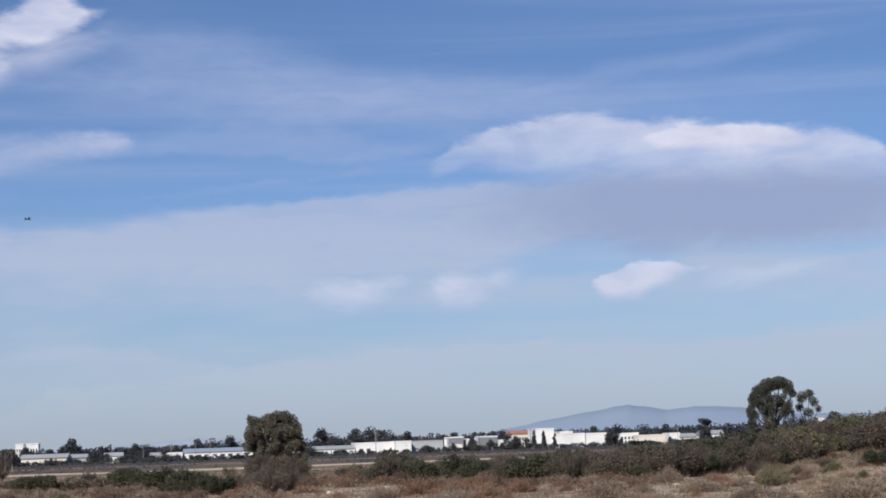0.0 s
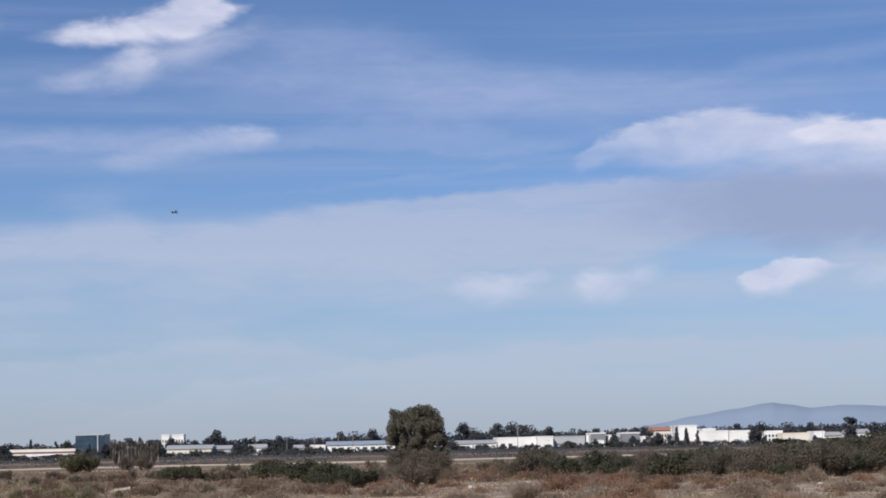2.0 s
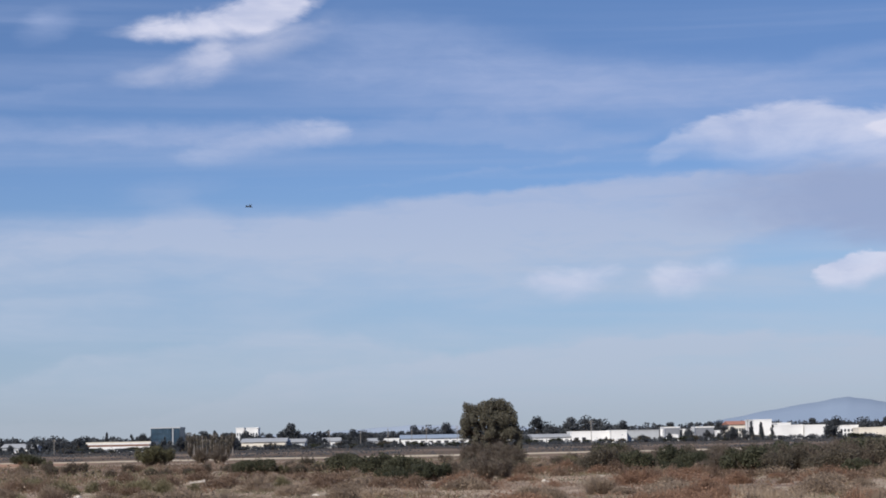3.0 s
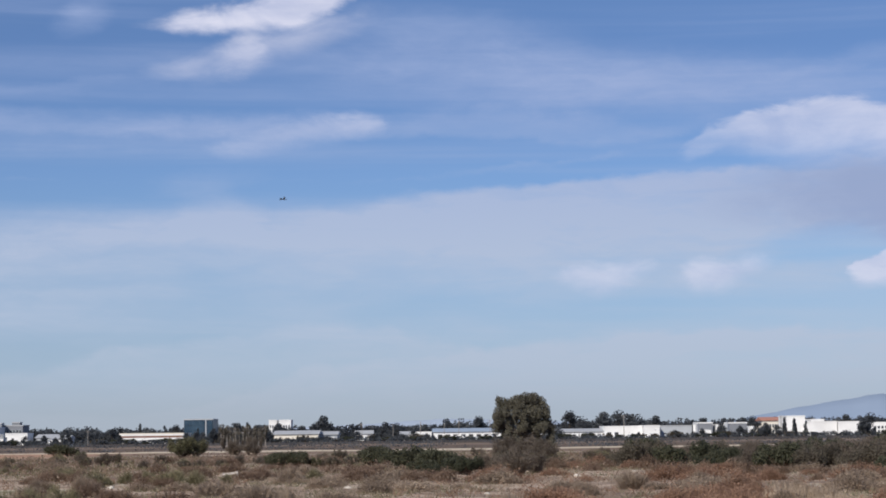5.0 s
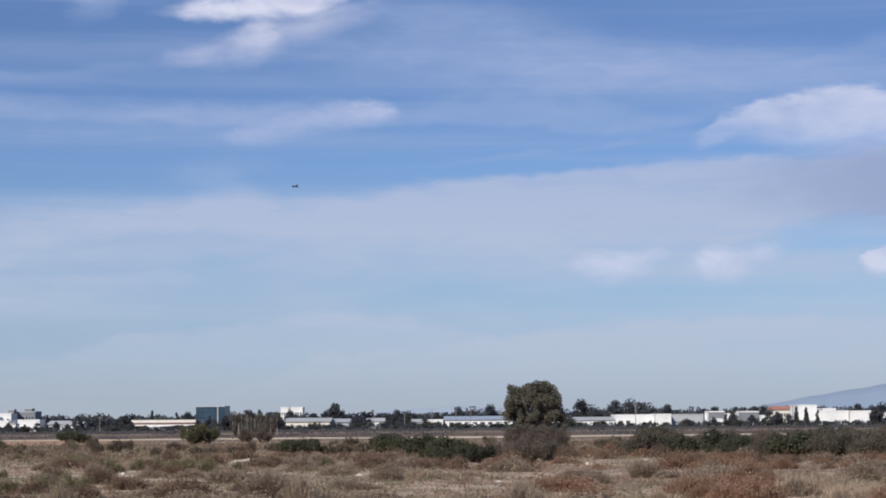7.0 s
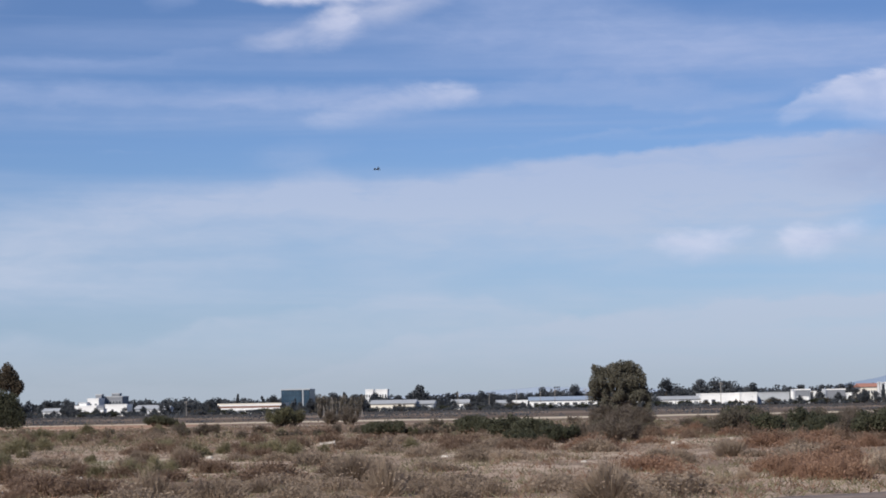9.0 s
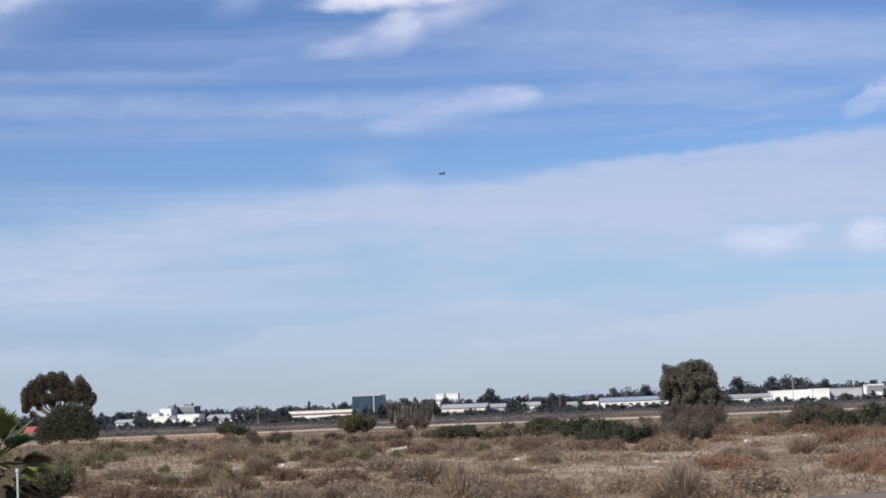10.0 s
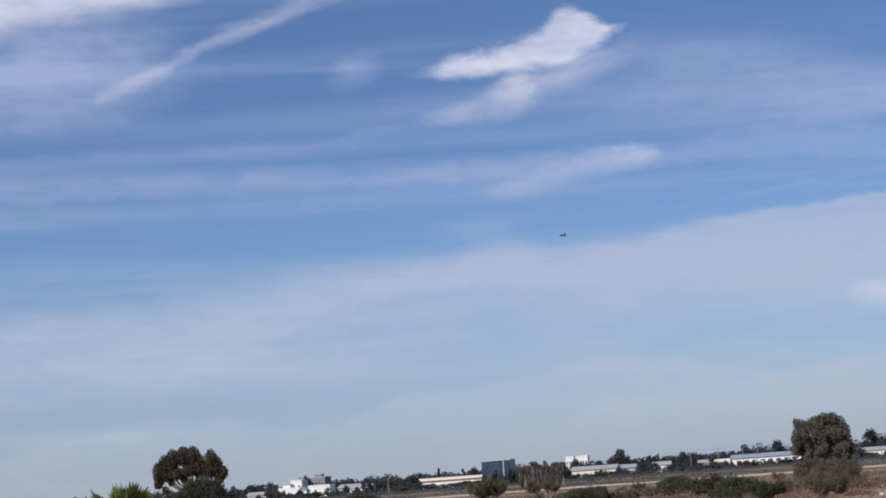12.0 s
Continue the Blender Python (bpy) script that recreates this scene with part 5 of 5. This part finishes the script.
def build_stake(at, tall):
    ob = new("stake")
    ob.location = at
    part("pipe", Geo().tube([(0, 0, -0.1), (0, 0, tall * 0.5), (0, 0, tall)], [0.013] * 3, 10), GREY, ob)
    part("cap", Geo().tube([(0, 0, tall), (0, 0, tall + 0.03), (0, 0, tall + 0.045)], [0.024, 0.024, 0.012], 10), GREY, ob)
    tagged(ob, "pale grey plastic pipe standing beside the palm", "stake")


build_stake(bear(-16.1, 26.0), 1.10)

# ---- distance ----


def build_hills():
    # distance haze is put into the hill's base colour as blue-grey
    haze = material("haze_tinted_hill", [(0.2, (0.25, 0.315, 0.41)), (0.8, (0.285, 0.35, 0.445))], 0.0012, 0.95, 0, 6.0, spec=0.0)

    def ridge(name, label, dist, az, el, seed, haze=haze):
        a = np.arange(az[0], az[-1] + 0.01, 0.12)
        verts = []
        rows = [(-500, 0.0), (-330, 0.35), (-170, 0.72), (0, 1.0), (250, 0.0)]
        for off, share in rows:
            for b in a:
                h = np.interp(b, az, el)
                h *= 1 + 0.10 * noise.noise(Vector((b * 1.3, seed, 0.0))) + 0.015 * noise.noise(Vector((b * 5, seed, 0.0)))
                d = dist + off
                top = EYE + dist * math.tan(radians(max(h, -0.06)))
                verts.append((d * math.sin(radians(b)), d * math.cos(radians(b)), -3.2 + share * (top + 3.2)))
        k = len(a)
        faces = [(i * k + j, i * k + j + 1, (i + 1) * k + j + 1, (i + 1) * k + j) for i in range(len(rows) - 1) for j in range(k - 1)]
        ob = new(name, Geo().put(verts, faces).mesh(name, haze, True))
        tagged(ob, label, "hill", kind="structure")

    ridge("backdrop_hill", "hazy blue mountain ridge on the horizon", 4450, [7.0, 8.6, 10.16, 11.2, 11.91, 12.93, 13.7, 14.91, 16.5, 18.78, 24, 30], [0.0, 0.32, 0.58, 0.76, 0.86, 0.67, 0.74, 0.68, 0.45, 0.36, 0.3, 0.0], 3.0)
    # stronger haze in this ridge's colour, close to the low sky's tone
    ridge("backdrop_ridge", "faint low hills far behind the town", 4200, [-26, -20, -12, -6, -2, 0, 2, 5, 8, 12], [-0.05, 0.02, 0.04, 0.05, 0.2, 0.33, 0.26, 0.14, 0.16, 0.0], 9.0, material("haze_paled_hill", [(0.2, (0.355, 0.415, 0.495)), (0.8, (0.38, 0.44, 0.52))], 0.0012, 0.95, 0, 6.0, spec=0.0))


build_hills()

# ---- small things ----


def build_jet():
    paint = material("grey_paint", [(0.2, (0.035, 0.04, 0.05)), (0.8, (0.06, 0.065, 0.075))], 3.0, 0.45)
    ob = new("jet")
    ring = []
    stations = [(-1.0, 0.07, 0.06), (-0.7, 0.10, 0.09), (0.0, 0.11, 0.10), (0.45, 0.085, 0.08), (0.8, 0.045, 0.045), (1.05, 0.006, 0.006)]
    for x, w, h in stations:
        ring += [(x, w * math.cos(k * math.pi / 5), h * math.sin(k * math.pi / 5)) for k in range(10)]
    faces = [(i * 10 + k, i * 10 + (k + 1) % 10, (i + 1) * 10 + (k + 1) % 10, (i + 1) * 10 + k) for i in range(5) for k in range(10)]
    faces += [tuple(range(9, -1, -1)), tuple(range(50, 60))]
    body = part("fuselage", Geo().put(ring, faces), paint, ob, smooth=True)
    part("canopy", Geo().tube([(0.25, 0, 0.08), (0.4, 0, 0.11), (0.6, 0, 0.07)], [0.02, 0.05, 0.015], 8), WINDOW, body)

    def plate(name, outline, axis, thick=0.012):
        bot = [tuple(q) for q in outline]
        off = Vector(axis) * thick
        topv = [tuple(Vector(q) + off) for q in outline]
        k = len(outline)
        part(name, Geo().put(bot + topv, [tuple(range(k - 1, -1, -1)), tuple(range(k, 2 * k))] + [(i, (i + 1) % k, (i + 1) % k + k, i + k) for i in range(k)]), paint, ob)

    for s in (-1, 1):
        plate("wing", [(0.35, 0.08 * s, 0), (-0.3, 0.75 * s, 0), (-0.55, 0.75 * s, 0), (-0.5, 0.08 * s, 0)], (0, 0, 1))
        plate("tailplane", [(-0.65, 0.07 * s, 0), (-0.95, 0.4 * s, 0), (-1.08, 0.4 * s, 0), (-0.98, 0.07 * s, 0)], (0, 0, 1))
        plate("fin", [(-0.5, 0.06 * s, 0.06), (-0.85, 0.16 * s, 0.38), (-1.02, 0.16 * s, 0.38), (-0.92, 0.06 * s, 0.06)], (0, s, 0))
    return tagged(ob, "small dark grey jet aircraft flying away in the sky", "aircraft")


jet = build_jet()
JET_AZ, JET_EL, JET_R = -4.35, 6.38, 400.0
jet.matrix_basis = Matrix.Translation((JET_R * math.sin(radians(JET_AZ)) * math.cos(radians(JET_EL)), JET_R * math.cos(radians(JET_AZ)) * math.cos(radians(JET_EL)), EYE + JET_R * math.sin(radians(JET_EL)))) @ pose(0, 0, 0, 12, 0, 128)


def build_hose():
    c = bpy.data.curves.new("hose", "CURVE")
    c.dimensions, c.bevel_depth, c.bevel_resolution = "3D", 0.022, 3
    s = c.splines.new("NURBS")
    pts = [(-16.3, 41.0, 0.30), (-16.0, 40.8, 0.36), (-15.75, 40.4, 0.26), (-15.5, 40.0, 0.12), (-15.2, 39.6, 0.05), (-14.95, 39.0, 0.03), (-14.9, 38.2, 0.03), (-15.1, 37.2, 0.03)]
    s.points.add(len(pts) - 1)
    for q, (a, d, z) in zip(s.points, pts):
        q.co = (*(bear(a, d) + Vector((0, 0, z))), 1)
    s.use_endpoint_u, s.order_u = True, 4
    c.materials.append(material("red_plastic", [(0, (0.55, 0.09, 0.06)), (1, (0.68, 0.13, 0.09))], 2.0, 0.5))
    tmp = new("hose_curve", c)
    me = bpy.data.meshes.new_from_object(tmp.evaluated_get(bpy.context.evaluated_depsgraph_get()))
    bpy.data.objects.remove(tmp)
    tagged(new("hose", me), "loop of bright red hose lying in the scrub", "hose")


build_hose()


def build_barrier(at):
    wood = wall_material("bleached_board", (0.52, 0.47, 0.42))
    ob = new("barrier")
    ob.matrix_basis = Matrix.Translation(at) @ pose(0, 0, 0, 0, -7, 15) @ Matrix.Diagonal((0.85, 0.85, 0.85, 1))
    part("board", Geo().box(-0.4, 0.4, -0.02, 0.02, 0.34, 0.44, 0.008), wood, ob)
    for x in (-0.36, 0.38):
        part("post", Geo().box(x - 0.03, x + 0.03, 0.02, 0.08, -0.1, 0.48, 0.008), POLE_WOOD, ob)
    tagged(ob, "low bleached wooden board on two short posts", "barrier")


build_barrier(bear(-5.77, 92))


def build_stone(at, size, seed):
    g = bmesh.new()
    bmesh.ops.create_icosphere(g, subdivisions=2, radius=1.0)
    for v in g.verts:
        v.co *= 1 + 0.35 * noise.noise(v.co * 1.3 + Vector((seed, 0, 0)))
        v.co = Vector((v.co.x * size, v.co.y * size * 0.8, v.co.z * size * 0.6))
    me = bpy.data.meshes.new("stone")
    g.to_mesh(me)
    g.free()
    me.materials.append(PALE_STONE)
    ob = new("stone", me)
    ob.location = at
    tagged(ob, "pale weathered stone on the dry ground", "stone", "stones")


PALE_STONE = material("pale_stone", [(0.2, (0.42, 0.38, 0.33)), (0.8, (0.62, 0.57, 0.5))], 3.0, 0.9, 0.4)
rs_ = np.random.default_rng(19)
for a, d, s in [(3.66, 92, 0.16), (3.2, 95, 0.1), (-2.6, 70, 0.12), (5.2, 100, 0.14), (7.0, 70, 0.12), (13.1, 80, 0.15), (-9.0, 75, 0.14), (-7.2, 60, 0.09), (1.2, 58, 0.09), (-12.5, 52, 0.1)]:
    build_stone(bear(a, d), s, rs_.uniform(0, 50))
